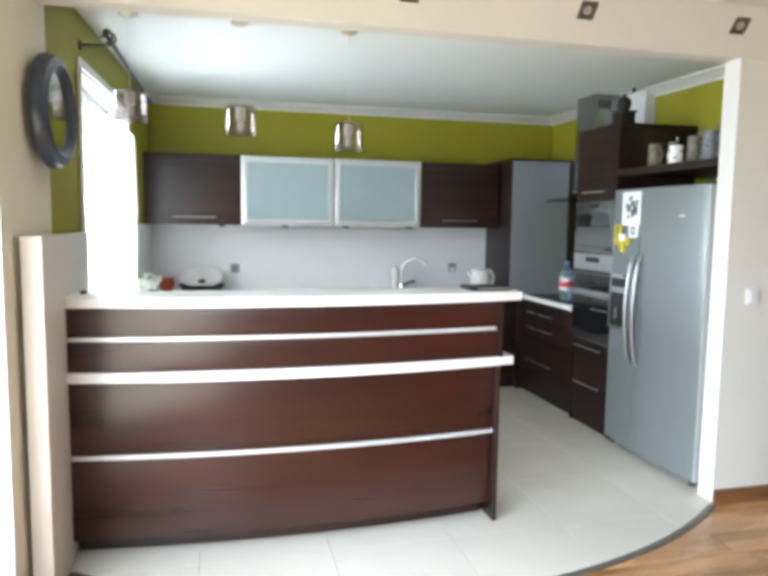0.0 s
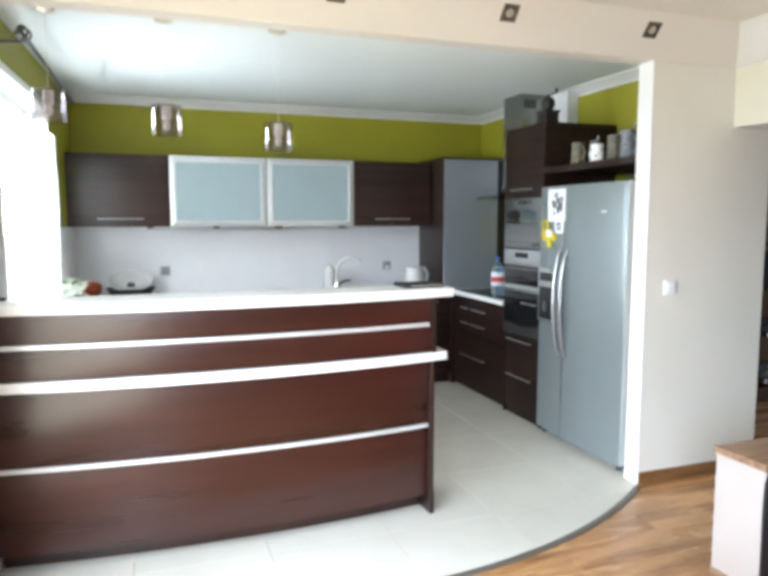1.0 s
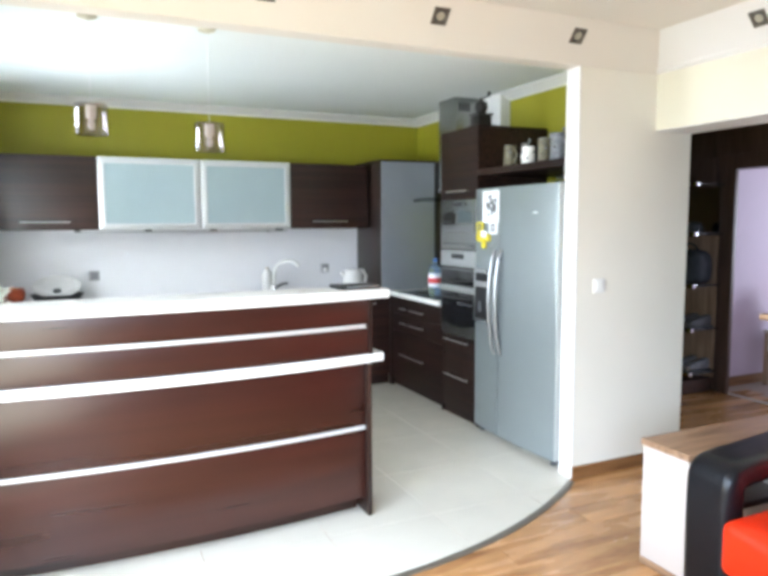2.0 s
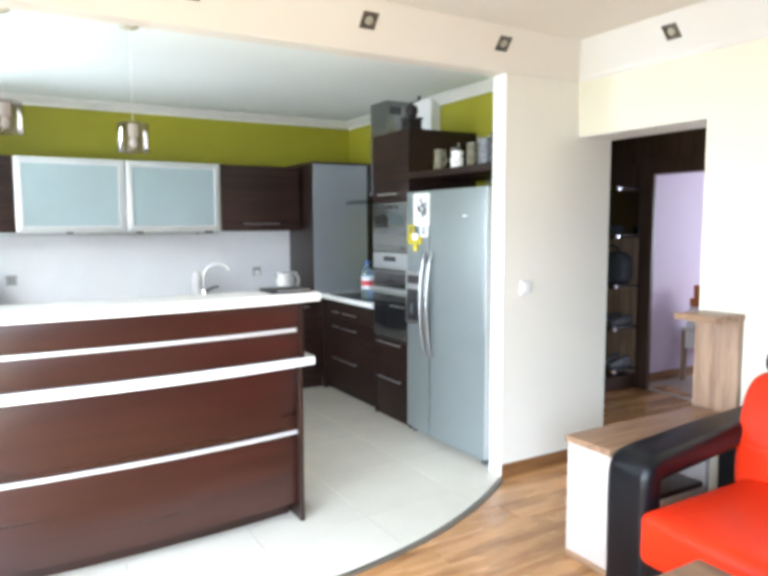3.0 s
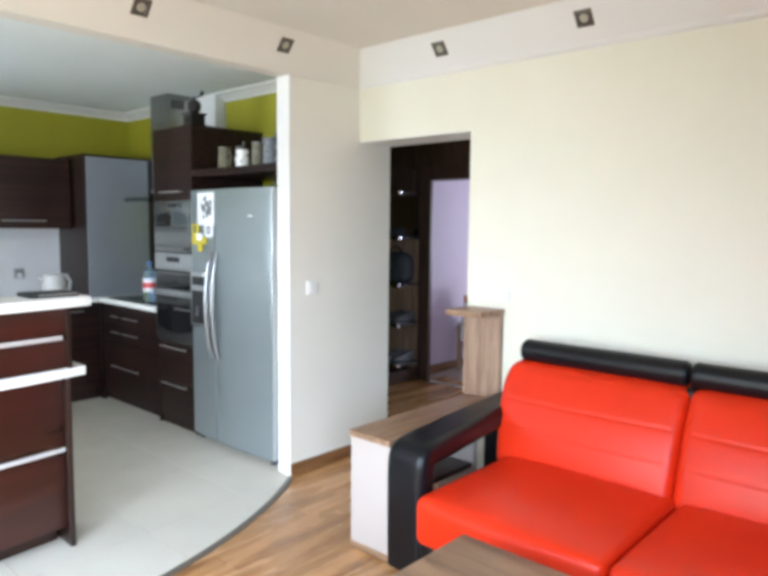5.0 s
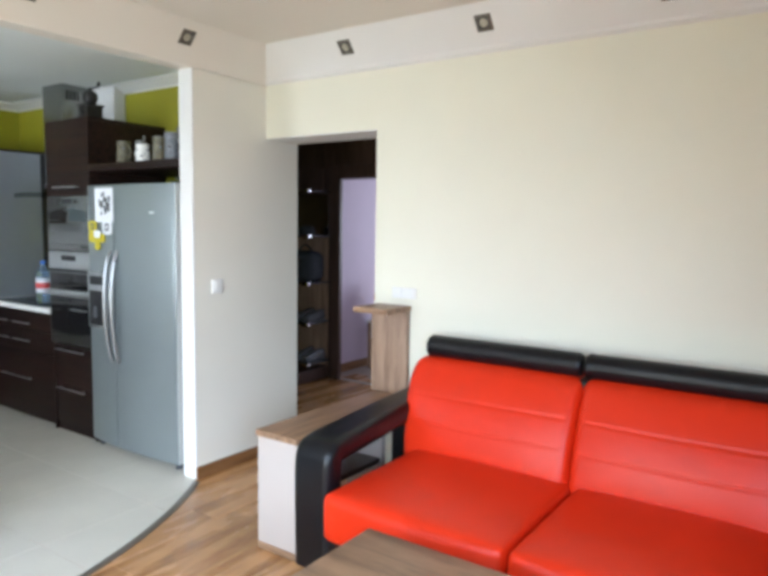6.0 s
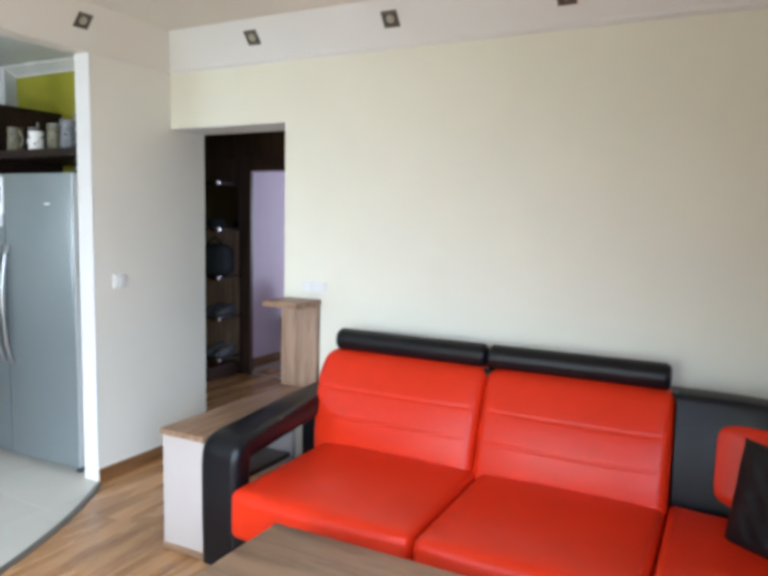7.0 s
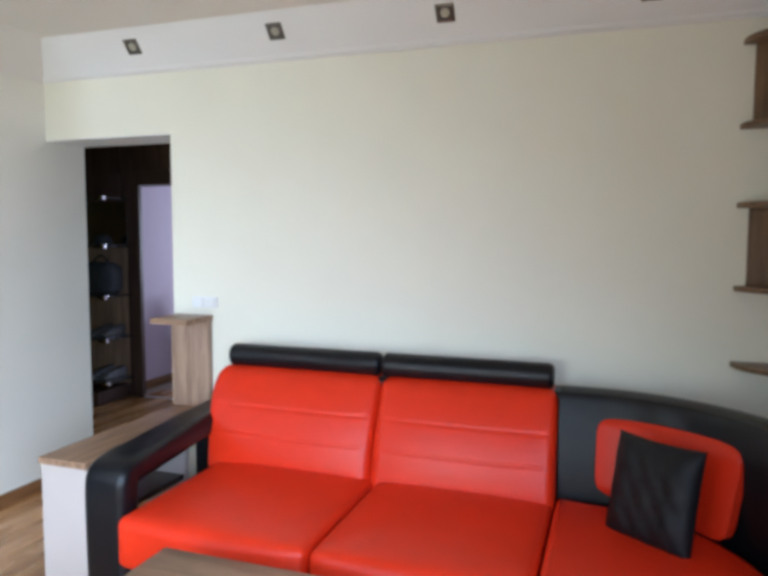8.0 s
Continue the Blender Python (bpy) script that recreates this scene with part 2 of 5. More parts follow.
M_PEWTER = mat("dull_pewter", (0.16, 0.16, 0.155), 0.4, metal=0.7, var=0.15, scale=30)
M_PEWTERC = mat("grey_suede", (0.10, 0.10, 0.108), 0.8, var=0.2, scale=20, bump=0.2)
M_ROD = mat("dark_burnished_metal", (0.075, 0.07, 0.075), 0.35, metal=0.7, var=0.15, scale=30)
M_STONED = mat("dark_brown_glaze", (0.045, 0.035, 0.026), 0.3, var=0.4, scale=40)
M_STONEB = mat("grey_blue_stoneware", (0.15, 0.16, 0.18), 0.3, var=0.6, scale=42, bump=0.15, fine=90)
M_PETAL = mat("white_petals", (0.88, 0.90, 0.82), 0.6, var=0.1, scale=30)
M_LEAF = mat("green_leaves", (0.10, 0.20, 0.05), 0.5, var=0.3, scale=30)
M_REDC = mat("red_clay_glaze", (0.34, 0.055, 0.02), 0.3, var=0.25, scale=14)
M_CAST = mat("dark_cast_iron", (0.022, 0.02, 0.019), 0.45, metal=0.4, var=0.2, scale=20)
M_YEL = mat("yellow_magnet", (0.58, 0.48, 0.03), 0.4, var=0.15, scale=40)
M_PAPER = mat("white_paper", (0.82, 0.83, 0.86), 0.6, var=0.05, scale=40)
M_PHOTO = mat("grey_photo_print", (0.10, 0.11, 0.13), 0.4, var=0.5, scale=60)
M_BLUE = glass("clear_blue_plastic_bottle", (0.55, 0.76, 0.98), 0.08, 0.85)
M_LABELB = mat("blue_plastic_cap", (0.06, 0.20, 0.62), 0.35, var=0.1)
M_LABEL = mat("red_label", (0.60, 0.05, 0.05), 0.4, var=0.1)
M_SMOKE = glass("smoked_lamp_glass", (0.64, 0.61, 0.61), 0.03, 0.9)
M_MSMOKE = film_glass("mirrored_smoked_glass", (0.88, 0.86, 0.86), (0.70, 0.68, 0.68), 0.09)
M_VISOR = film_glass("dark_visor_glass", (0.80, 0.82, 0.83), (0.5, 0.52, 0.52), 0.14)
M_CLEAR = glass("clear_glass")
M_CURT = sheer("sheer_white_curtain_cloth", (0.92, 0.92, 0.90))
M_BULB = mat("white_bulb_glass", (0.85, 0.84, 0.80), 0.2, var=0.02, bump=0)
M_BRASSY = mat("warm_white_cord_cap", (0.62, 0.58, 0.45), 0.3, metal=0.3)
M_DULL = mat("dark_cloth", (0.03, 0.035, 0.045), 0.8, var=0.3, scale=15, bump=0.3)
M_ORANGE = mat("orange_card", (0.55, 0.16, 0.04), 0.5, var=0.2, scale=20)

# ---- shape helpers ----
BASE = {}


def thing(name, at, label, category, group="", rot=0.0, kind="", local=False):
    ob = new(name)
    ob.empty_display_size = 0.1
    ob.matrix_world = pose(*at, 0, 0, rot)
    BASE[ob.name] = Vector((0, 0, 0)) if local else Vector(at)
    return tagged(ob, label, category, group, kind)


def mesh_of(name, bm, material, smooth=None):
    bmesh.ops.recalc_face_normals(bm, faces=bm.faces[:])
    me = bpy.data.meshes.new(name)
    if smooth:
        for e in bm.edges:
            if len(e.link_faces) == 2 and e.calc_face_angle(0) > radians(smooth):
                e.smooth = False
        for f in bm.faces:
            f.smooth = True
    bm.to_mesh(me)
    bm.free()
    me.materials.append(material)
    return me


def part(name, bm, material, parent, label="", smooth=38):
    b = BASE[parent.name]
    if b.length:
        bmesh.ops.translate(bm, vec=-b, verts=bm.verts[:])
    ob = new(name, mesh_of(name, bm, material, smooth))
    ob.parent = parent
    BASE[ob.name] = b
    return tagged(ob, label)


def solo(name, bm, material, label, category, at=None, group="", kind="", smooth=38):
    at = Vector(at) if at else Vector((0, 0, 0))
    bmesh.ops.translate(bm, vec=-at, verts=bm.verts[:])
    ob = new(name, mesh_of(name, bm, material, smooth))
    ob.location = at
    BASE[ob.name] = at
    return tagged(ob, label, category, group, kind)


def structure(name, bm, material, label="", smooth=None):
    ob = new(name, mesh_of(name, bm, material, smooth))
    BASE[ob.name] = Vector((0, 0, 0))
    return tagged(ob, label, kind="structure")


def bx(x0, x1, y0, y1, z0, z1, bev=0.003, seg=2, bm=None):
    b2 = bmesh.new()
    m = Matrix.Translation(((x0 + x1) / 2, (y0 + y1) / 2, (z0 + z1) / 2)) @ Matrix.Diagonal((abs(x1 - x0), abs(y1 - y0), abs(z1 - z0), 1))
    bmesh.ops.create_cube(b2, size=1, matrix=m)
    if bev:
        bmesh.ops.bevel(b2, geom=b2.edges[:], offset=bev, segments=seg, affect="EDGES", profile=0.7)
    return join(bm, b2)


def join(bm, b2):
    if bm is None:
        return b2
    me = bpy.data.meshes.new("t")
    b2.to_mesh(me)
    b2.free()
    bm.from_mesh(me)
    bpy.data.meshes.remove(me)
    return bm


def prism(poly, z0, z1, bev=0.0, bm=None, axis="z"):
    """A polygon drawn out along an axis; the polygon is in the other two axes, in order."""
    b2 = bmesh.new()
    put = {"z": lambda a, b, c: (a, b, c), "y": lambda a, b, c: (a, c, b), "x": lambda a, b, c: (c, a, b)}[axis]
    lo = [b2.verts.new(put(a, b, z0)) for a, b in poly]
    hi = [b2.verts.new(put(a, b, z1)) for a, b in poly]
    b2.faces.new(lo)
    b2.faces.new(hi[::-1])
    for i in range(len(poly)):
        j = (i + 1) % len(poly)
        b2.faces.new((lo[i], lo[j], hi[j], hi[i]))
    bmesh.ops.recalc_face_normals(b2, faces=b2.faces[:])
    if bev:
        bmesh.ops.bevel(b2, geom=b2.edges[:], offset=bev, segments=2, affect="EDGES", profile=0.7)
    return join(bm, b2)


def ring(a0, a1, b0, b1, w_, c0, c1, axis, bev=0.003):
    """One rectangular frame: a and b across, c along the axis; w_ is the width of its rails."""
    b = bmesh.new()
    put = {"z": lambda a, q, c: (a, q, c), "y": lambda a, q, c: (a, c, q), "x": lambda a, q, c: (c, a, q)}[axis]
    outer = [(a0, b0), (a1, b0), (a1, b1), (a0, b1)]
    inner = [(a0 + w_, b0 + w_), (a1 - w_, b0 + w_), (a1 - w_, b1 - w_), (a0 + w_, b1 - w_)]
    v = {(k, c): [b.verts.new(put(p, q, c)) for p, q in loop] for k, loop in enumerate((outer, inner)) for c in (c0, c1)}
    for i in range(4):
        j = (i + 1) % 4
        for c in (c0, c1):
            b.faces.new((v[0, c][i], v[0, c][j], v[1, c][j], v[1, c][i]))
        for k in (0, 1):
            b.faces.new((v[k, c0][i], v[k, c0][j], v[k, c1][j], v[k, c1][i]))
    bmesh.ops.recalc_face_normals(b, faces=b.faces[:])
    bmesh.ops.bevel(b, geom=b.edges[:], offset=bev, segments=1, affect="EDGES")
    return b


def band(front, back, z0, z1, bev=0.003):
    """A slab between two lines of (x, y) points of equal number."""
    b = bmesh.new()
    g = [[b.verts.new((x, y, z)) for x, y in line] for z in (z0, z1) for line in (front, back)]
    n = len(front)
    for i in range(n - 1):
        for p, q in ((0, 1), (2, 3), (0, 2), (1, 3)):
            b.faces.new((g[p][i], g[p][i + 1], g[q][i + 1], g[q][i]))
    for i in (0, n - 1):
        b.faces.new((g[0][i], g[1][i], g[3][i], g[2][i]))
    bmesh.ops.recalc_face_normals(b, faces=b.faces[:])
    if bev:
        sharp = [e for e in b.edges if len(e.link_faces) == 2 and e.calc_face_angle(0) > 0.6]
        bmesh.ops.bevel(b, geom=sharp, offset=bev, segments=2, affect="EDGES", profile=0.7)
    return b


def tube(pts, r, seg=12, closed=False, bm=None, r_end=None):
    b2 = bmesh.new()
    pts = [Vector(p) for p in pts]
    rings = []
    n = len(pts)
    up = Vector((0, 0, 1))
    for i, p in enumerate(pts):
        a = pts[(i - 1) % n] if closed or i else pts[0]
        b = pts[(i + 1) % n] if closed or i < n - 1 else pts[-1]
        d = (b - a).normalized()
        s = d.cross(up)
        if s.length < 0.02:
            s = last - d * last.dot(d) if i else d.cross(Vector((1, 0, 0)))
        s.normalize()
        if i and s.dot(last) < 0:
            s.negate()
        last = s
        u = s.cross(d)
        rr = r if r_end is None else r + (r_end - r) * i / (n - 1)
        rings.append([b2.verts.new(p + rr * (math.cos(2 * math.pi * k / seg) * s + math.sin(2 * math.pi * k / seg) * u)) for k in range(seg)])
    for i in range(n if closed else n - 1):
        a, b = rings[i], rings[(i + 1) % n]
        for k in range(seg):
            b2.faces.new((a[k], a[(k + 1) % seg], b[(k + 1) % seg], b[k]))
    if not closed:
        b2.faces.new(rings[0])
        b2.faces.new(rings[-1][::-1])
    return join(bm, b2)


def lathe(profile, at=(0, 0, 0), seg=28, bm=None, m=None):
    """Turns (radius, height) pairs round the z axis."""
    b2 = bmesh.new()
    rings = [[b2.verts.new((r * math.cos(2 * math.pi * k / seg), r * math.sin(2 * math.pi * k / seg), z)) for k in range(seg)] if r > 1e-5 else [b2.verts.new((0, 0, z))] for r, z in profile]
    for a, b in zip(rings, rings[1:]):
        for k in range(seg):
            q = [a[k % len(a)], a[(k + 1) % len(a)], b[(k + 1) % len(b)], b[k % len(b)]]
            q = list(dict.fromkeys(q))
            if len(q) > 2:
                b2.faces.new(q)
    for ring in (rings[0], rings[-1]):
        if len(ring) > 2:
            b2.faces.new(ring)
    b2.transform(Matrix.Translation(at) @ (m or Matrix()))
    return join(bm, b2)


def cushion(x0, x1, y0, y1, z0, z1, r=0.05, puff=(0, 0, 0, 0, 0, 0), n=14, shape=None):
    """A padded block. puff: how far the faces -x +x -y +y -z +z swell out. shape(p): moves each point at the end."""
    b = bmesh.new()
    half = Vector(((x1 - x0) / 2, (y1 - y0) / 2, (z1 - z0) / 2))
    mid = Vector(((x1 + x0) / 2, (y1 + y0) / 2, (z1 + z0) / 2))

    def steps(h):
        edge = [-1 + (r / h) * (1 - math.cos(a * math.pi / 8)) * 0.9 for a in range(5)]
        inner = np.linspace(edge[-1], -edge[-1], n + 2)[1:-1].tolist()
        return edge + inner + [-e for e in edge[::-1]]

    st = [steps(half[i]) for i in range(3)]
    for ax in range(3):
        u, v = (ax + 1) % 3, (ax + 2) % 3
        for sign in (-1, 1):
            grid = []
            for a in st[u]:
                row = []
                for c in st[v]:
                    q = Vector((0, 0, 0))
                    q[ax], q[u], q[v] = sign * half[ax], a * half[u], c * half[v]
                    inner = Vector([max(-half[i] + r, min(half[i] - r, q[i])) for i in range(3)])
                    d = q - inner
                    p = inner + d.normalized() * r if d.length > 1e-6 else q
                    for k in range(3):
                        w = p[k] / half[k]
                        o1, o2 = (k + 1) % 3, (k + 2) % 3
                        f = (1 - min(1, abs(p[o1] / half[o1])) ** 3) * (1 - min(1, abs(p[o2] / half[o2])) ** 3)
                        if w < -0.6:
                            p[k] -= puff[2 * k] * f * min(1, (-w - 0.6) / 0.3)
                        elif w > 0.6:
                            p[k] += puff[2 * k + 1] * f * min(1, (w - 0.6) / 0.3)
                    p = p + mid
                    row.append(b.verts.new(shape(p) if shape else p))
                grid.append(row)
            for i in range(len(grid) - 1):
                for j in range(len(grid[0]) - 1):
                    b.faces.new((grid[i][j], grid[i + 1][j], grid[i + 1][j + 1], grid[i][j + 1]))
    bmesh.ops.remove_doubles(b, verts=b.verts[:], dist=0.0004)
    return b


def arc(cx, cy, r, a0, a1, n):
    return [(cx + r * math.cos(radians(a0 + (a1 - a0) * i / n)), cy + r * math.sin(radians(a0 + (a1 - a0) * i / n))) for i in range(n + 1)]


def bar_handle(parent, p, q, out, material=None, r=0.006):
    """A bar handle from p to q, standing off by the vector out, with two feet."""
    p, q, out = Vector(p), Vector(q), Vector(out)
    h = tube([p + out, q + out], r, 10)
    for f in (0.1, 0.9):
        s = p.lerp(q, f)
        tube([s, s + out], r * 0.8, 8, bm=h)
    return part("handle", h, material or M_ALU, parent, "slim brushed metal bar handle")

# ---- setting ----
HC, HD = 2.64, 2.437          # ceiling, and underside of the dropped edge


def wx(y):
    """The west wall stands a little out of square."""
    return -1.53 + 0.0455 * (y - 2.2)


structure("sub_floor", bx(-2.0, 7.5, -3.0, 6.1, -0.2, -0.02, 0), M_GROUT)
structure("ceiling", bx(-2.0, 7.5, -3.0, 2.45, HC, HC + 0.2, 0), M_PINK)
structure("ceiling_kitchen", bx(-2.0, 2.85, 2.50, 6.0, HC - 0.03, HC + 0.2, 0), M_KCEIL)
structure("ceiling_hall", bx(2.85, 7.5, 2.45, 6.0, HC - 0.01, HC + 0.2, 0), M_WHITE)
# dropped edges with a slope that carries the spots
structure("ceiling_edge_kitchen", prism([(2.46, HD), (2.575, HD), (2.575, HC - 0.012), (2.287, HC + 0.01)], -1.62, 2.5, axis="x"), M_PINK)
structure("ceiling_edge_east", prism([(2.5, HD), (2.5, HC + 0.01), (2.322, HC + 0.01)], -2.9, 2.47, axis="y"), M_WHITE)
structure("trim_east_cornice", prism([(2.5, HD + 0.002), (2.49, HD + 0.004), (2.478, HD + 0.016), (2.474, HD + 0.034), (2.5, HD + 0.014)], -2.9, 2.458, axis="y"), M_WHITE)
# east wall with the doorway
w = bx(2.5, 2.8, -3.0, 1.573, 0, HD + 0.01, 0)
bx(2.5, 2.8, 1.573, 2.459, 2.103, HD + 0.01, 0, bm=w)
bx(2.503, 2.8, -3.0, 2.58, HD + 0.01, HC, 0, bm=w)
structure("wall_east", w, M_CREAM)
structure("wall_pier", bx(1.905, 2.803, 2.459, 2.570, 0, HD - 0.001, 0.003), M_PIER)
structure("trim_pier_end", bx(1.898, 1.908, 2.456, 2.573, 0, HD, 0.002), M_WHITE)
structure("baseboard_pier", bx(1.900, 2.80, 2.443, 2.4585, 0, 0.072, 0.004), M_BASE)
structure("trim_doorway", bx(2.504, 2.803, 1.57, 2.4585, 2.098, 2.104, 0), M_WHITE)
# kitchen walls
structure("wall_kitchen_east", bx(2.55, 2.8, 2.577, 5.7, 0, HC, 0), M_GREEN)
structure("wall_north", bx(-1.8, 2.9, 5.7, 5.9, 0, HC, 0), M_GREEN)
KW0, KW1, KZ0, KZ1 = 3.24, 4.72, 0.86, 2.33   # kitchen window


def west_wall(y0, y1, z0, z1, bm=None):
    return prism([(wx(y0), y0), (wx(y1), y1), (-1.85, y1), (-1.85, y0)], z0, z1, bm=bm)


w = west_wall(2.66, KW0, 0, HC)
west_wall(KW1, 5.7, 0, HC, bm=w)
west_wall(KW0, KW1, 0, KZ0, bm=w)
west_wall(KW0, KW1, KZ1, HC, bm=w)
structure("wall_kitchen_west", w, M_GREEN)
LW0, LW1, LZ1 = -0.25, 2.03, 2.25              # balcony window of the living room
w = west_wall(LW1, 2.66, 0, HC)
SW0, SW1 = -2.5, -0.8                        # added opening, out of view, for the fill lamp
west_wall(-3.0, SW0, 0, HC, bm=w)
west_wall(SW1, LW0, 0, HC, bm=w)
west_wall(SW0, SW1, 0, 0.7, bm=w)
west_wall(SW0, SW1, 2.2, HC, bm=w)
west_wall(LW0, LW1, LZ1, HC, bm=w)
west_wall(LW0, LW1, 0, 0.12, bm=w)
structure("wall_west", w, M_CREAM)
structure("trim_balcony_reveal", prism([(wx(2.03) + 0.003, 2.018), (wx(2.03) + 0.003, 2.029), (-1.68, 2.029), (-1.68, 2.018)], 0.13, LZ1 - 0.001), M_WHITE)
w = bx(-1.85, 2.8, -3.0, -2.75, 0, HC, 0)
structure("wall_south", w, M_CREAM)


def cornice(name, pts, h=0.063, d=0.10):
    """A plaster cornice along straight runs under the kitchen ceiling."""
    top = HC - 0.031
    prof = [(0.0, 0.0), (d, 0.0), (d, -0.012), (d * 0.75, -0.02), (d * 0.35, -h * 0.65), (0.012, -h * 0.85), (0.012, -h), (0.0, -h)]
    b = bmesh.new()
    for (x0, y0, nx, ny), (x1, y1, mx, my) in pts:
        r0 = [b.verts.new((x0 + nx * o, y0 + ny * o, top + z)) for o, z in prof]
        r1 = [b.verts.new((x1 + mx * o, y1 + my * o, top + z)) for o, z in prof]
        for i in range(len(prof)):
            j = (i + 1) % len(prof)
            b.faces.new((r0[i], r0[j], r1[j], r1[i]))
        b.faces.new(r0)
        b.faces.new(r1[::-1])
    return structure(name, b, M_WHITE)


cornice("trim_kitchen_cornice", [((wx(5.7), 5.7, 0, -1), (2.55, 5.7, -1, -1)), ((2.55, 5.7, -1, -1), (2.55, 2.577, -1, 0))])
# hall beyond the doorway and the lilac room
structure("wall_hall_south", bx(2.8, 4.5, 0.8, 1.0, 0, HC, 0), M_CREAM)
structure("wall_hall_north", bx(2.8, 4.5, 4.6, 4.8, 0, HC, 0), M_HALL)
w = bx(4.5, 4.62, 0.8, 2.50, 0, HC, 0)
bx(4.5, 4.62, 3.50, 4.8, 0, HC, 0, bm=w)
bx(4.5, 4.62, 2.50, 3.50, 2.04, HC, 0, bm=w)
structure("wall_hall_far", w, M_HALL)
w = bx(4.62, 7.2, 3.61, 3.75, 0, HC, 0)
bx(4.62, 7.2, 1.0, 1.15, 0, HC, 0, bm=w)
# east wall left open, out of view, for the fill lamp
bx(7.1, 7.3, 2.95, 3.7, 0, HC, 0, bm=w)
bx(7.1, 7.3, 1.0, 1.65, 0, HC, 0, bm=w)
bx(7.1, 7.3, 1.6, 3.0, 0, 0.8, 0, bm=w)
bx(7.1, 7.3, 1.6, 3.0, 2.2, HC, 0, bm=w)
structure("wall_lilac_room", w, M_LILAC)
structure("baseboard_lilac", bx(4.63, 7.1, 3.594, 3.609, 0, 0.09, 0.004), M_BASE)
structure("trim_threshold", bx(4.50, 4.532, 2.53, 3.49, -0.004, 0.005, 0.002), M_ALUW)
d = thing("door_1", (4.5, 3.4, 0), "dark brown wooden door casing round an open doorway", "door frame", kind="structure")
for a, b2 in ((3.41, 3.54), (2.42, 2.53)):
    part("jamb", bx(4.465, 4.498, a, b2, 0, 2.05, 0.006), M_HALL, d)
part("head", bx(4.463, 4.642, 2.40, 3.55, 2.0, 2.13, 0.006), M_HALL, d)

def window(name, label, y0, y1, z0, z1, x, mullions):
    d = thing(name, (x, (y0 + y1) / 2, z0), label, "window", kind="structure")
    part("window_frame", ring(y0, y1, z0, z1, 0.07, x - 0.035, x + 0.035, "x", 0.005), M_WPLAS, d)
    n = mullions + 1
    for i in range(n):
        a = y0 + 0.07 + (y1 - y0 - 0.14) * i / n
        b2 = y0 + 0.07 + (y1 - y0 - 0.14) * (i + 1) / n
        part("sash", ring(a, b2, z0 + 0.07, z1 - 0.07, 0.055, x - 0.02, x + 0.045, "x", 0.006), M_WPLAS, d)
        g = part("pane", bx(x - 0.006, x + 0.006, a + 0.05, b2 - 0.05, z0 + 0.12, z1 - 0.12, 0), M_CLEAR, d)
        g.visible_shadow = False
    return d


kw = window("window_1", "white framed kitchen window behind a sheer curtain", KW0, KW1, KZ0, KZ1, -1.60, 1)
part("window_sill", bx(-1.60, -1.22, KW0 + 0.01, KW1 + 0.20, KZ0 - 0.02, KZ0 + 0.02, 0.008), M_WPLAS, kw)
part("head_casing", prism([(wx(KW0) + 0.001, KW0 - 0.05), (wx(KW1) + 0.001, KW1 + 0.03), (wx(KW1) + 0.016, KW1 + 0.03), (wx(KW0) + 0.016, KW0 - 0.05)], KZ1 - 0.004, KZ1 + 0.04, 0.002), M_WPLAS, kw)
part("side_casing", prism([(wx(KW0) + 0.001, KW0 - 0.05), (wx(KW0) + 0.001, KW0 - 0.002), (wx(KW0) + 0.016, KW0 - 0.002), (wx(KW0) + 0.016, KW0 - 0.05)], KZ0, KZ1 - 0.005, 0.002), M_WPLAS, kw)
part("head_lining", prism([(wx(KW0) - 0.004, KW0 + 0.001), (wx(KW1) - 0.004, KW1 - 0.001), (-1.56, KW1 - 0.001), (-1.56, KW0 + 0.001)], KZ1 - 0.012, KZ1 - 0.001), M_WPLAS, kw)
for y_, d_ in ((KW0 + 0.001, 0.01), (KW1 - 0.001, -0.01)):
    part("side_lining", prism([(wx(y_) - 0.004, y_), (wx(y_) - 0.004, y_ + d_), (-1.56, y_ + d_), (-1.56, y_)], KZ0 + 0.001, KZ1 - 0.013), M_WPLAS, kw)
window("window_2", "tall white framed balcony window full of daylight", LW0, LW1, 0.12, LZ1, -1.72, 2)
# unseen window added round the fill lamp's opening
window("added_window_3", "added white framed window, out of view, for fill light", SW0, SW1, 0.7, 2.2, -1.76, 1)

# white splashback along the back wall and its return
structure("trim_splashback", bx(wx(5.66) + 0.004, 1.86, 5.688, 5.699, 0.90, 1.50, 0.002), M_SPLASH)
structure("trim_splashback_return", prism([(wx(KW1) + 0.002, KW1 + 0.03), (wx(5.68) + 0.002, 5.686), (wx(5.68) + 0.012, 5.686), (wx(KW1) + 0.012, KW1 + 0.03)], 0.90, 1.50), M_SPLASH)
# white duct casing in the corner behind the hood
structure("wall_duct_casing", bx(2.45, 2.548, 4.05, 5.02, 1.90, HC - 0.032, 0.004), M_WHITE)

# ---- kitchen units ----


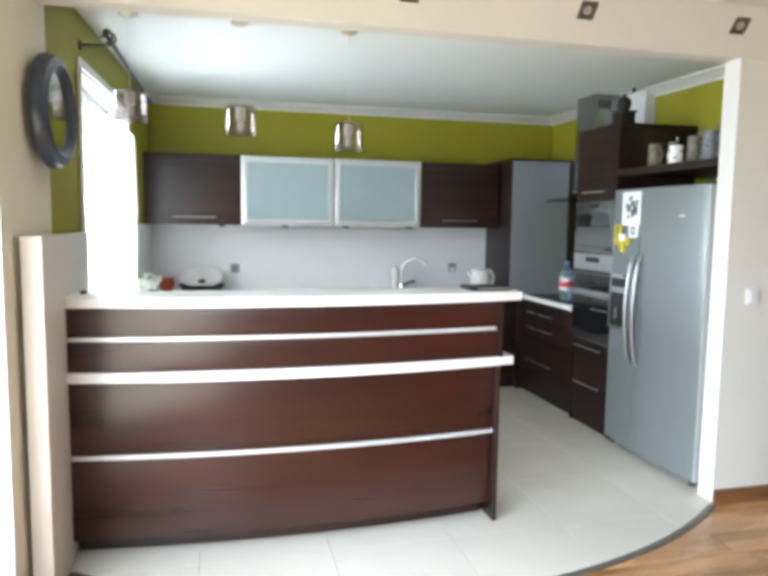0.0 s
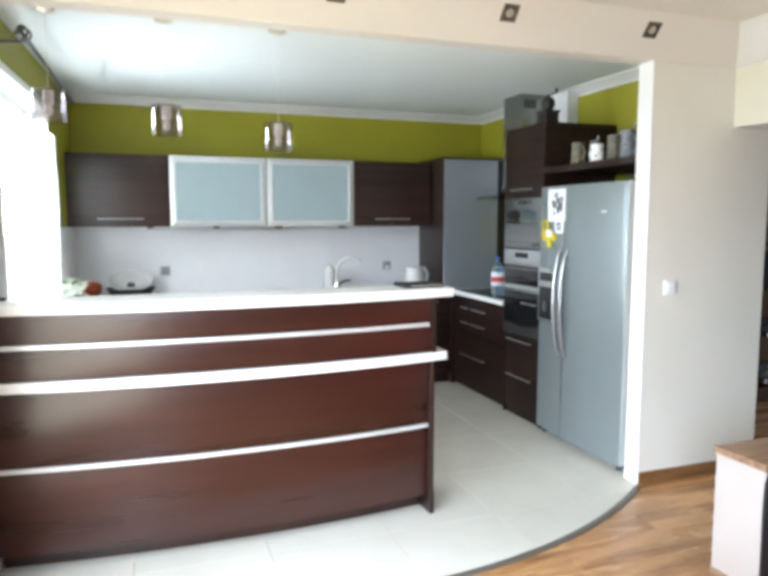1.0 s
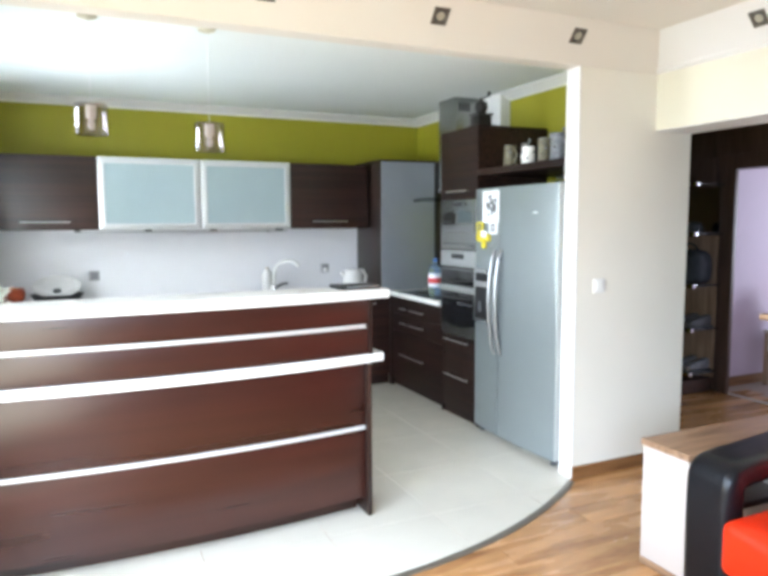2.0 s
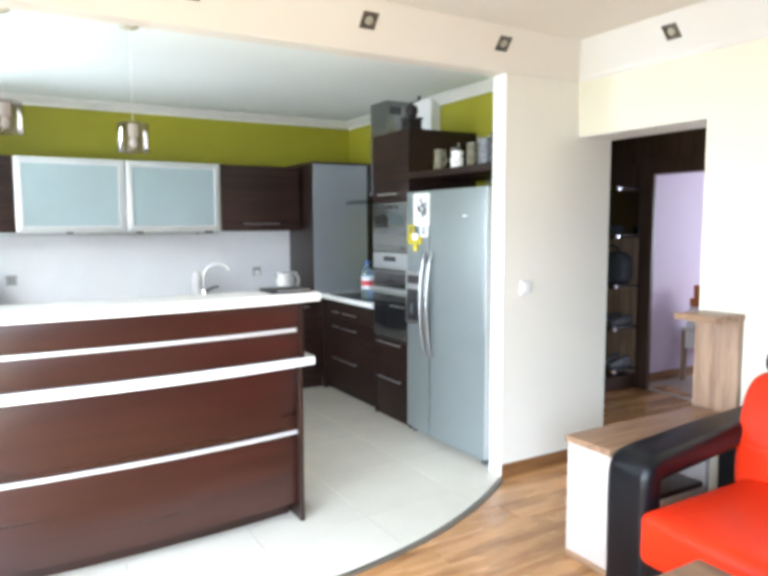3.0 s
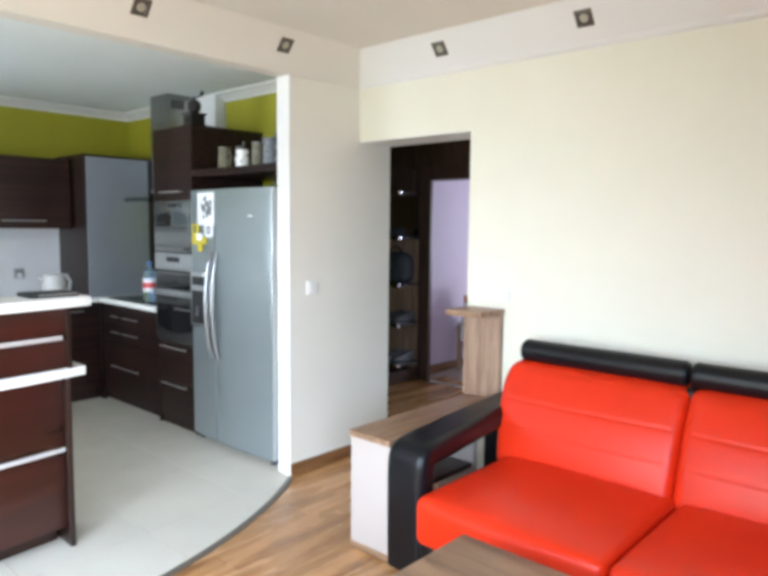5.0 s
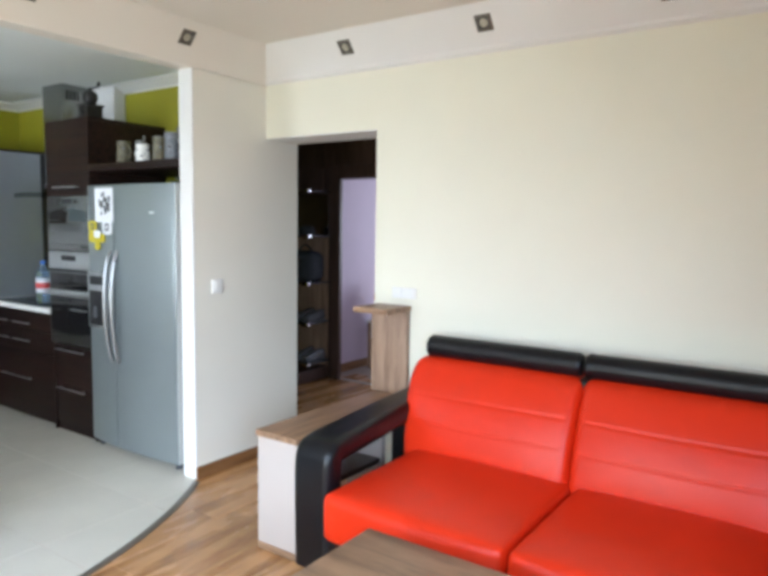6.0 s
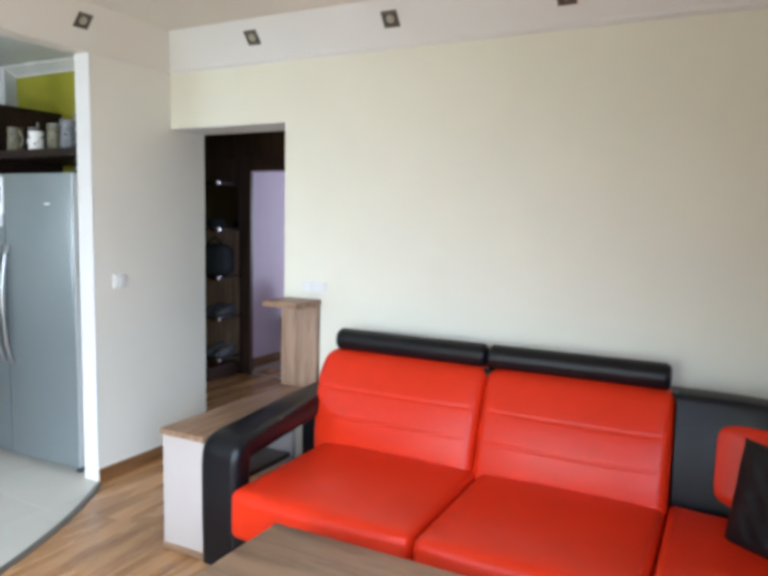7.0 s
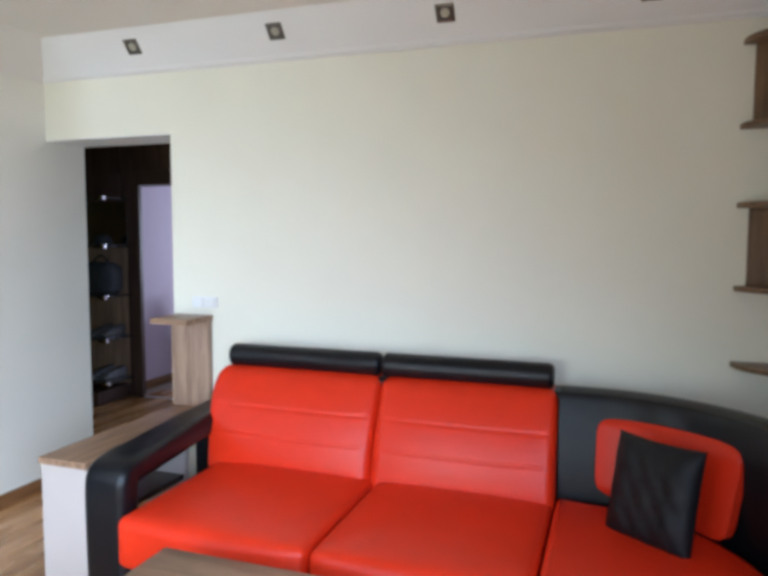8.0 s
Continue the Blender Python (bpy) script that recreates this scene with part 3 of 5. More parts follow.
def wall_cabinet(x0, x1, glazed, label, handle=None):
    c = thing("wall_cabinet", ((x0 + x1) / 2, 5.53, 1.50), label, "cabinet", "kitchen wall cabinets")
    part("body", bx(x0 + 0.001, x1 - 0.001, 5.385, 5.686, 1.505, 2.098, 0.003), M_WENGE, c)
    if glazed:
        f = 0.052
        fr = ring(x0 + 0.003, x1 - 0.003, 1.50, 2.10, f, 5.358, 5.383, "y", 0.003)
        d = part("door", fr, M_ALUW, c, "satin aluminium door frame")
        part("pane", bx(x0 + f - 0.005, x1 - f + 0.005, 5.367, 5.375, 1.50 + f - 0.005, 2.10 - f + 0.005, 0), M_FROST, d, "frosted pale green glass")
    else:
        d = part("door", bx(x0 + 0.003, x1 - 0.003, 5.36, 5.383, 1.50, 2.10, 0.003), M_WENGE, c)
        bar_handle(d, (handle[0], 5.36, 1.565), (handle[1], 5.36, 1.565), (0, -0.028, 0))
    return c


wall_cabinet(-1.395, -0.588, False, "dark wenge wall cabinet with a lift-up door", (-1.16, -0.80))
wall_cabinet(-0.586, 0.24, True, "wall cabinet with frosted glass door in aluminium frame")
wall_cabinet(0.242, 1.05, True, "wall cabinet with frosted glass door in aluminium frame")
wall_cabinet(1.052, 1.826, False, "dark wenge wall cabinet with a lift-up door", (1.25, 1.60))
u = thing("under_cabinet_lamp", (0.05, 5.45, 1.48), "slim metal lamp under the wall cabinets", "lamp")
part("rail", bx(-0.78, 1.02, 5.375, 5.47, 1.474, 1.484, 0.003), M_ALU, u)
for x in (-0.75, -0.2, 0.35, 0.95):
    part("clip", bx(x - 0.025, x + 0.025, 5.37, 5.475, 1.4845, 1.4995, 0.003), M_DGREY, u)

c = thing("shutter_cabinet", (2.1, 5.3, 0.90), "tall corner cabinet on the worktop with grey shutter", "cabinet")
part("body", prism([(1.844, 5.085), (2.52, 5.085), (2.52, 5.685), (1.844, 5.685)], 0.902, 2.118, 0.003), M_WENGEZ, c)
part("top", prism([(1.828, 5.06), (2.525, 5.06), (2.525, 5.686), (1.828, 5.686)], 2.119, 2.135, 0.003), M_WENGE, c)
sh = part("shutter", bx(1.838, 2.40, 5.068, 5.084, 0.905, 2.116, 0.002), M_GREYLAM, c, "plain grey metallic shutter")
part("slat", bx(1.841, 2.395, 5.063, 5.068, 2.07, 2.112, 0.002), M_GREYLAM, sh)
# black strip in place of the dark gap next to the oven housing
part("frame", bx(2.40, 2.425, 5.06, 5.085, 0.905, 2.116, 0.002), M_BLACKP, c)

# back run of base cabinets
for x0, x1 in ((-1.38, -0.79), (-0.788, -0.19), (-0.188, 0.60), (0.602, 1.25), (1.252, 1.93)):
    c = thing("base_cabinet", ((x0 + x1) / 2, 5.4, 0), "dark wenge base cabinet under the white worktop", "cabinet", "kitchen base cabinets")
    part("body", bx(x0, x1, 5.115, 5.685, 0.10, 0.862, 0.003), M_WENGE, c)
    part("plinth", bx(x0, x1, 5.13, 5.15, 0.002, 0.099, 0.002), M_WENGE, c)
    d = part("door", bx(x0 + 0.002, x1 - 0.002, 5.093, 5.113, 0.105, 0.858, 0.003), M_WENGE, c)
    bar_handle(d, (x0 + 0.15, 5.093, 0.79), (x1 - 0.15, 5.093, 0.79), (0, -0.026, 0))
solo("worktop", prism([(wx(5.06) + 0.005, 5.06), (1.915, 5.06), (1.915, 4.102), (2.545, 4.102), (2.545, 5.687), (wx(5.68) + 0.015, 5.687)], 0.864, 0.90, 0.004), M_TOP, "white laminate worktop running round the kitchen corner", "worktop", (0.5, 5.4, 0.864))

solo("corner_filler", bx(1.931, 1.962, 5.05, 5.12, 0.0, 0.862, 0.002), M_WENGEZ, "narrow dark wenge corner filler strip", "filler", (1.945, 5.08, 0))
# drawer unit under the hob
c = thing("drawer_cabinet", (2.2, 4.57, 0), "dark wenge drawer cabinet under the hob", "cabinet")
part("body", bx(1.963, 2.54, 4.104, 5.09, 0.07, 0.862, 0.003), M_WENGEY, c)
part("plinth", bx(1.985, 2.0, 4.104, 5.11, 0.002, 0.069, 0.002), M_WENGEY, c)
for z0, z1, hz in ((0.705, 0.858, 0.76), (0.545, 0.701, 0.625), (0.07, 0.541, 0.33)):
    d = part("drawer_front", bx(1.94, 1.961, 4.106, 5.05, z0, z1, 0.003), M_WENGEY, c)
    bar_handle(d, (1.94, 4.40, hz), (1.94, 4.86, hz), (-0.026, 0, 0))
c = thing("hob", (2.22, 4.6, 0.90), "black glass cooking hob set into the worktop", "hob")
part("glass_top", bx(1.95, 2.49, 4.20, 4.98, 0.901, 0.909, 0.003), M_BLACKG, c)
for x, y, r in ((2.10, 4.45, 0.07), (2.10, 4.72, 0.09), (2.36, 4.45, 0.09), (2.36, 4.72, 0.07)):
    part("ring", lathe([(r, 0.909), (r, 0.911), (r - 0.006, 0.911), (r - 0.006, 0.909)], (x, y, 0)), M_DGREY, c)

# tall oven housing
OY0, OY1, OX = 3.556, 4.098, 1.934
c = thing("oven_housing", (2.2, 3.83, 0), "tall dark wenge housing with microwave and oven", "cabinet")
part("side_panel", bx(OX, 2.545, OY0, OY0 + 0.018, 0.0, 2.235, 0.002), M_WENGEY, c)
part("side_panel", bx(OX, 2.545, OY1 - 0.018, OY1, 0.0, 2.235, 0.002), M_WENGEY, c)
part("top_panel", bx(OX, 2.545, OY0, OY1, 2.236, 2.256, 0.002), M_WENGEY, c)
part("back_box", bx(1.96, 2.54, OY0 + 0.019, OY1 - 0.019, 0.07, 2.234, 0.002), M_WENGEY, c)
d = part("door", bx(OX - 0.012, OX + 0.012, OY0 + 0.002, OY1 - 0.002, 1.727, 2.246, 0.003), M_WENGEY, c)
bar_handle(d, (OX - 0.012, 3.66, 1.785), (OX - 0.012, 3.98, 1.785), (-0.024, 0, 0))
for z0, z1, hz in ((0.355, 0.638, 0.615), (0.06, 0.351, 0.328)):
    d = part("drawer_front", bx(OX + 0.006, OX + 0.028, OY0 + 0.002, OY1 - 0.002, z0, z1, 0.003), M_WENGEY, c)
    bar_handle(d, (OX + 0.006, 3.675, hz), (OX + 0.006, 4.035, hz), (-0.026, 0, 0))
part("plinth", bx(1.955, 1.97, OY0 + 0.019, OY1 - 0.019, 0.0, 0.069, 0.002), M_WENGEY, c)
m = thing("microwave_oven", (1.95, 3.83, 1.33), "built-in stainless steel microwave with mirrored dark window", "microwave")
part("front", bx(OX - 0.016, OX + 0.03, OY0 + 0.004, OY1 - 0.004, 1.338, 1.722, 0.004), M_STEEL, m)
arch = [(OY0 + 0.035, 1.475), (OY1 - 0.05, 1.475), (OY1 - 0.05, 1.612)] + [(OY1 - 0.05 - (OY1 - OY0 - 0.085) * i / 10, 1.612 + 0.03 * math.sin(math.pi * i / 10)) for i in range(1, 10)] + [(OY0 + 0.035, 1.612)]
part("window", prism(arch, OX - 0.021, OX - 0.0155, 0.001, axis="x"), M_DARKMIR, m, "mirrored dark glass window with arched top")
part("display", bx(OX - 0.019, OX - 0.0155, 3.77, 3.90, 1.672, 1.70, 0.002), M_BLACKP, m)
for y in (3.73, 3.94):
    part("knob", lathe([(0.0, 0.0), (0.014, 0.0), (0.012, 0.016), (0, 0.016)], m=pose(OX - 0.016, y, 1.686, 0, -90, 0), seg=16), M_STEEL, m)
part("lower_seam", bx(OX - 0.0175, OX - 0.0155, OY0 + 0.03, OY1 - 0.04, 1.382, 1.388, 0), M_DGREY, m)
part("release_button", bx(OX - 0.019, OX - 0.0155, OY0 + 0.035, OY0 + 0.12, 1.362, 1.376, 0.001), M_BLACKP, m, "black release button")
m = thing("oven", (1.95, 3.83, 0.66), "built-in stainless steel oven with mirrored black glass door", "oven")
part("control_panel", bx(OX - 0.016, OX + 0.03, OY0 + 0.004, OY1 - 0.004, 1.207, 1.330, 0.004), M_ALU, m, "pale steel control panel")
part("display", bx(OX - 0.019, OX - 0.0155, 3.74, 3.92, 1.268, 1.305, 0.002), M_BLACKP, m)
for y in (3.72, 3.79, 3.86, 3.93):
    part("button", lathe([(0.0, 0.0), (0.011, 0.0), (0.010, 0.006), (0, 0.006)], m=pose(OX - 0.016, y, 1.240, 0, -90, 0), seg=14), M_ALU, m)
part("vent_gap", bx(OX - 0.012, OX + 0.03, OY0 + 0.006, OY1 - 0.006, 1.192, 1.206, 0), M_BLACKP, m, "dark vent gap")
dd = part("door", bx(OX - 0.014, OX + 0.03, OY0 + 0.004, OY1 - 0.004, 0.662, 1.190, 0.004), M_STEEL, m)
part("window", bx(OX - 0.019, OX - 0.0135, OY0 + 0.02, OY1 - 0.03, 1.065, 1.178, 0.003), M_BLACKG, dd, "mirrored dark glass")
part("cross_bar", bx(OX - 0.034, OX - 0.0145, OY0 + 0.008, OY1 - 0.012, 1.012, 1.052, 0.006), M_ALU, dd, "thick satin steel cross bar")
arch = [(OY1 - 0.03, 1.004), (OY0 + 0.02, 1.004)] + [(OY0 + 0.02 + (OY1 - OY0 - 0.05) * i / 12, 0.768 - 0.032 * math.sin(math.pi * i / 12)) for i in range(13)]
part("lower_window", prism(arch, OX - 0.019, OX - 0.0135, 0.001, axis="x"), M_BLACKG, dd, "black glass with curved lower edge")
bar_handle(dd, (OX - 0.019, OY0 + 0.03, 0.925), (OX - 0.019, OY0 + 0.23, 0.925), (-0.02, 0, 0), M_ALU, 0.005)

# fridge
c = thing("fridge", (2.2, 3.09, 0), "silver side-by-side fridge freezer with long curved handles", "fridge")
FY0, FY1, FS = 2.632, 3.553, 3.222


def fridge_door(y0, y1):
    """A door whose front swells a little, as part of one shallow curve over both doors."""
    mid, half = (FY0 + FY1) / 2, (FY1 - FY0) / 2
    ys = np.linspace(y0, y1, 14)
    return band([(1.906 - 0.028 * (1 - ((y - mid) / half) ** 2), y) for y in ys], [(1.965, y) for y in ys], 0.042, 1.788, 0.006)


part("body", bx(1.968, 2.53, FY0 + 0.004, FY1 - 0.004, 0.045, 1.778, 0.006), M_GREYLAM, c, "grey painted cabinet")
dr = part("door", fridge_door(FY0, FS - 0.004), M_FRIDGE, c)
dl = part("door", fridge_door(FS + 0.004, FY1), M_FRIDGE, c)
part("edge_trim", bx(1.909, 1.964, FY0 - 0.006, FY0 + 0.001, 0.045, 1.786, 0.002), M_ALUW, dr, "pale edge strip")
part("badge", bx(1.874, 1.884, 2.80, 2.84, 1.603, 1.614, 0.001), M_PAPER, dr)
for y, dn in ((FS - 0.038, dr), (FS + 0.038, dl)):
    pts = [(1.880 - 0.055 * math.sin(math.pi * i / 20) ** 0.6, y, 0.625 + 0.735 * i / 20) for i in range(21)]
    part("handle", tube(pts, 0.0145, 14), M_HANDLE, dn, "long curved satin metal handle")
di = part("dispenser", bx(1.876, 1.897, 3.305, 3.528, 0.835, 1.212, 0.006), M_ALU, dl, "grey ice and water dispenser")
part("display", bx(1.872, 1.8765, 3.335, 3.50, 1.125, 1.185, 0.002), M_BLACKP, di)
part("recess", bx(1.873, 1.8775, 3.33, 3.505, 0.855, 1.085, 0.004), M_BLACKP, di)
part("nozzle", lathe([(0.0, 0), (0.016, 0), (0.012, 0.07), (0, 0.07)], (1.862, 3.42, 0.91), 12), M_DGREY, di)
part("kick_grille", bx(1.945, 1.97, FY0 + 0.01, FY1 - 0.01, 0.018, 0.041, 0.003), M_DGREY, c)
for y in (FY0 + 0.05, FY1 - 0.05):
    part("foot", lathe([(0.0, 0), (0.022, 0), (0.022, 0.012), (0.012, 0.02), (0.012, 0.05), (0, 0.05)], (1.95, y, 0), 16), M_DGREY, c)
part("hinge_cap", bx(1.93, 1.99, FY0 + 0.005, FY0 + 0.06, 1.779, 1.797, 0.004), M_DGREY, c)
g = thing("fridge_photo", (1.89, 3.40, 1.5), "white paper with a dark picture held on the fridge door", "picture")
part("sheet", bx(1.8785, 1.8845, 3.225, 3.425, 1.545, 1.768, 0), M_PAPER, g)
random.seed(12)
for i in range(26):
    y, z = random.gauss(3.31, 0.03), random.gauss(1.65, 0.036)
    y, z = min(3.395, max(3.25, y)), min(1.745, max(1.57, z))
    s = random.uniform(0.008, 0.018)
    part("print", prism([(y + s * math.cos(a) * random.uniform(0.6, 1), z + s * 1.3 * math.sin(a)) for a in np.linspace(0, 5.6, 9)], 1.8775 - 0.00005 * i, 1.8784, axis="x"), (M_PHOTO, M_STONEB, M_PEWTER)[i % 3], g)
for n, (y, z, w_, h_, m_) in enumerate(((3.455, 1.515, 0.085, 0.08, M_YEL), (3.285, 1.512, 0.10, 0.10, M_PAPER), (3.44, 1.445, 0.11, 0.07, M_YEL), (3.35, 1.44, 0.06, 0.055, M_YEL), (3.40, 1.39, 0.05, 0.055, M_YEL), (3.40, 1.465, 0.07, 0.05, M_PAPER))):
    g = thing("fridge_magnet", (1.89, y, z), ("yellow" if m_ is M_YEL else "white") + " magnet stuck on the silver fridge door", "magnet", "fridge magnets")
    p = [(y + w_ / 2 * math.copysign(abs(math.cos(a)) ** 0.5, math.cos(a)) * (1 + 0.06 * math.sin(3 * a + n)), z + h_ / 2 * math.copysign(abs(math.sin(a)) ** 0.5, math.sin(a)) * (1 + 0.06 * math.cos(2 * a + n))) for a in np.linspace(0, 2 * math.pi, 24, endpoint=False)]
    part("plate", prism(p, 1.874 - 0.0007 * n, 1.882, 0.001, axis="x"), m_, g)
    if n in (0, 1):
        part("mark", ring(y - w_ * 0.22, y + w_ * 0.22, z - h_ * 0.25, z + h_ * 0.25, w_ * 0.12, 1.8728 - 0.0007 * n, 1.8738 - 0.0007 * n, "x", 0.0002), M_PHOTO, g, "dark printed mark")

# shelf over the fridge with mugs
c = thing("fridge_shelf", (2.2, 3.07, 1.87), "dark wenge shelf above the fridge", "shelf")
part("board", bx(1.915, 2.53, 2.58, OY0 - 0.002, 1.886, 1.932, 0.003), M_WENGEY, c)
part("bracket", bx(2.51, 2.545, 2.70, 3.40, 1.866, 1.885, 0.002), M_ALU, c)


def mug(y, x, r, h, material, lid, label, grip=1):
    g = thing("beer_mug", (x, y, 1.932), label, "mug", "mugs on the shelf", local=True)
    body = lathe([(0.0, 0), (r * 1.08, 0), (r * 1.1, 0.01), (r, 0.02), (r * 1.04, h * 0.4), (r * 0.95, h * 0.85), (r, h * 0.95), (r, h), (r * 0.88, h), (r * 0.86, 0.02), (0, 0.018)])
    part("body", body, material, g)
    for z_ in (0.12, 0.84):
        part("band", lathe([(r * 1.0, h * z_), (r * 1.06, h * z_ + 0.002), (r * 1.06, h * z_ + 0.006), (r * 1.0, h * z_ + 0.008)]), material, g)
    random.seed(int(1000 * y))
    for k in range(16):
        a = k * 0.42 + random.uniform(-0.15, 0.15)
        q = random.uniform(0.25, 0.72) * h
        part("relief", lathe([(0.0, 0.004), (0.004, 0.003), (random.uniform(0.005, 0.009), 0.0)], m=pose(r * 1.01 * math.cos(a), r * 1.01 * math.sin(a), q, 0, 90, math.degrees(a)), seg=7), M_STONEB if material is M_CERB else (M_STONED, M_STONEB, M_PEWTER)[k % 3], g)
    part("grip", tube([(0, grip * (r * 0.9 + 0.038 * math.sin(math.pi * i / 10)), h * (0.15 + 0.7 * i / 10)) for i in range(11)], 0.007, 8), material, g)
    if lid:
        ld = part("lid", lathe([(r * 1.03, h + 0.001), (r * 1.04, h + 0.006), (r * 0.8, h + 0.011), (0.01, h + 0.014), (0, h + 0.015)]), M_PEWTER, g, "pewter lid")
        part("thumb_lift", tube([(0, grip * r * 0.95, h + 0.004), (0, grip * (r + 0.012), h + 0.018), (0, grip * (r + 0.010), h + 0.038)], 0.006, 8, r_end=0.009), M_PEWTER, ld)
    return g


mug(3.27, 2.0, 0.044, 0.145, M_STONE, False, "brown and grey stoneware beer mug", -1)
mug(3.175, 2.06, 0.032, 0.140, M_STONED, True, "dark stoneware beer mug with pewter lid", -1)
mug(3.045, 1.985, 0.042, 0.112, M_CERB, False, "white glazed ceramic beer mug", 1)
mug(2.945, 2.04, 0.045, 0.150, M_STONE, True, "brown stoneware beer mug with pewter lid", -1)
mug(2.768, 2.0, 0.046, 0.160, M_STONEB, True, "tall grey blue stoneware beer mug", -1)

# coffee grinder on the oven housing
g = thing("coffee_grinder", (2.03, 3.69, 2.256), "old dark wooden coffee grinder with a crank", "grinder", local=True)
b = bx(-0.07, 0.07, -0.07, 0.07, 0.0, 0.014, 0.004)
bx(-0.056, 0.056, -0.056, 0.056, 0.014, 0.085, 0.003, bm=b)
bx(-0.066, 0.066, -0.066, 0.066, 0.085, 0.098, 0.004, bm=b)
part("case", b, M_CAST, g)
part("drawer_knob", lathe([(0, 0), (0.006, 0), (0.008, 0.012), (0, 0.015)], m=pose(-0.056, 0, 0.045, 0, -90, 0), seg=12), M_CAST, g)
part("hopper", lathe([(0.0, 0.098), (0.03, 0.098), (0.045, 0.125), (0.05, 0.15), (0.044, 0.178), (0.022, 0.196), (0.012, 0.2), (0.012, 0.215), (0, 0.215)], seg=24), M_CAST, g)
part("crank", tube([(0, 0, 0.205), (0, -0.03, 0.210), (0, -0.07, 0.212), (0, -0.105, 0.214)], 0.006, 10), M_CAST, g)
part("crank_knob", lathe([(0, 0), (0.01, 0.004), (0.014, 0.018), (0.008, 0.032), (0, 0.034)], (0, -0.105, 0.212), 14), M_CAST, g)

# cooker hood
c = thing("cooker_hood", (2.35, 4.45, 1.75), "stainless steel chimney hood with curved glass visor", "hood")
part("chimney", bx(2.20, 2.448, 4.35, 4.63, 1.863, HC - 0.034, 0.003), M_STEEL, c)
for i in range(4):
    part("vent_slot", bx(2.235 + 0.03 * i, 2.252 + 0.03 * i, 4.3465, 4.3505, 2.49, 2.56, 0.001), M_BLACKP, c)
part("body", bx(2.20, 2.54, 4.34, 4.64, 1.812, 1.862, 0.01), M_STEEL, c)
vis = bmesh.new()
g2 = []
for i in range(19):
    v = -1 + 2 * i / 18
    y = 4.50 + 0.53 * v
    xf = 1.97 + 0.2 * v * v
    z = 1.768 - 0.022 * v * v
    g2.append([vis.verts.new((xx, y, zz)) for xx, zz in ((xf, z - 0.010), (2.22, z), (2.5, z + 0.004), (2.5, z + 0.009), (2.22, z + 0.005), (xf, z - 0.006))])
for p, q in zip(g2, g2[1:]):
    for k2 in range(6):
        vis.faces.new((p[k2], p[(k2 + 1) % 6], q[(k2 + 1) % 6], q[k2]))
vis.faces.new(g2[0])
vis.faces.new(g2[-1][::-1])
part("visor", vis, M_VISOR, c, "curved smoked glass visor")
part("control_strip", bx(2.17, 2.219, 4.36, 4.60, 1.806, 1.836, 0.006), M_DGREY, c)

# ---- island bar ----
IX0, IX1 = -1.455, 0.594


def bulge(x, y_end, depth):
    """Shallow curve of the bar's front."""
    s = (x - (IX0 + IX1) / 2) / ((IX1 - IX0) / 2)
    return y_end - depth * (1 - s * s)


def curved(x0, x1, y_end, depth, back, z0, z1, bev=0.003, n=28):
    xs = np.linspace(x0, x1, n)
    return band([(x, bulge(x, y_end, depth)) for x in xs], [(x, back) for x in xs], z0, z1, bev)


isl = thing("island_bar", (-0.42, 2.75, 0), "curved dark red-brown breakfast bar with pale metal strips", "kitchen island")
part("plinth", curved(IX0 + 0.02, IX1 - 0.025, 2.64, 0.07, 2.765, 0.0, 0.088), M_WENGE, isl)
for z0, z1 in ((0.09, 0.463), (0.486, 0.8185), (0.866, 1.002), (1.025, 1.152)):
    part("front_panel", curved(IX0, IX1 + (0.012 if z0 > 0.85 else -0.012), 2.545, 0.075, 2.775, z0, z1), M_MAHOG, isl)
for z0, z1 in ((0.4655, 0.4850), (1.0045, 1.0240)):
    part("metal_strip", curved(IX0 + 0.02, IX1 - 0.005, 2.535, 0.075, 2.76, z0, z1, 0.002), M_ALUW, isl, "pale metal strip")
part("end_panel", bx(IX1 - 0.011, IX1 + 0.011, 2.505, 2.775, 0.0, 0.8185, 0.003), M_WENGEZ, isl)
part("end_panel", bx(IX1 + 0.0125, IX1 + 0.032, 2.53, 2.775, 0.866, 1.152, 0.003), M_WENGEZ, isl)
part("shelf", curved(IX0 - 0.002, 0.695, 2.528, 0.085, 2.77, 0.820, 0.8645, 0.004), M_TOP, isl, "white laminate ledge")
part("bar_top", curved(IX0 - 0.002, 0.735, 2.53, 0.085, 2.79, 1.154, 1.20, 0.005), M_TOP, isl, "thick white laminate bar top")
p = thing("end_partition", (-1.5, 2.7, 0), "half-height off-white partition panel with beige front edge", "partition")
part("panel", prism([(-1.51, 2.168), (-1.436, 2.168), (-1.448, 3.16), (-1.478, 3.16)], 0.0, 1.475, 0.002), M_WLAM, p)
part("edge", prism([(-1.51, 2.15), (-1.435, 2.15), (-1.435, 2.167), (-1.51, 2.167)], 0.0, 1.477, 0.002), M_PEACH, p, "beige edge")

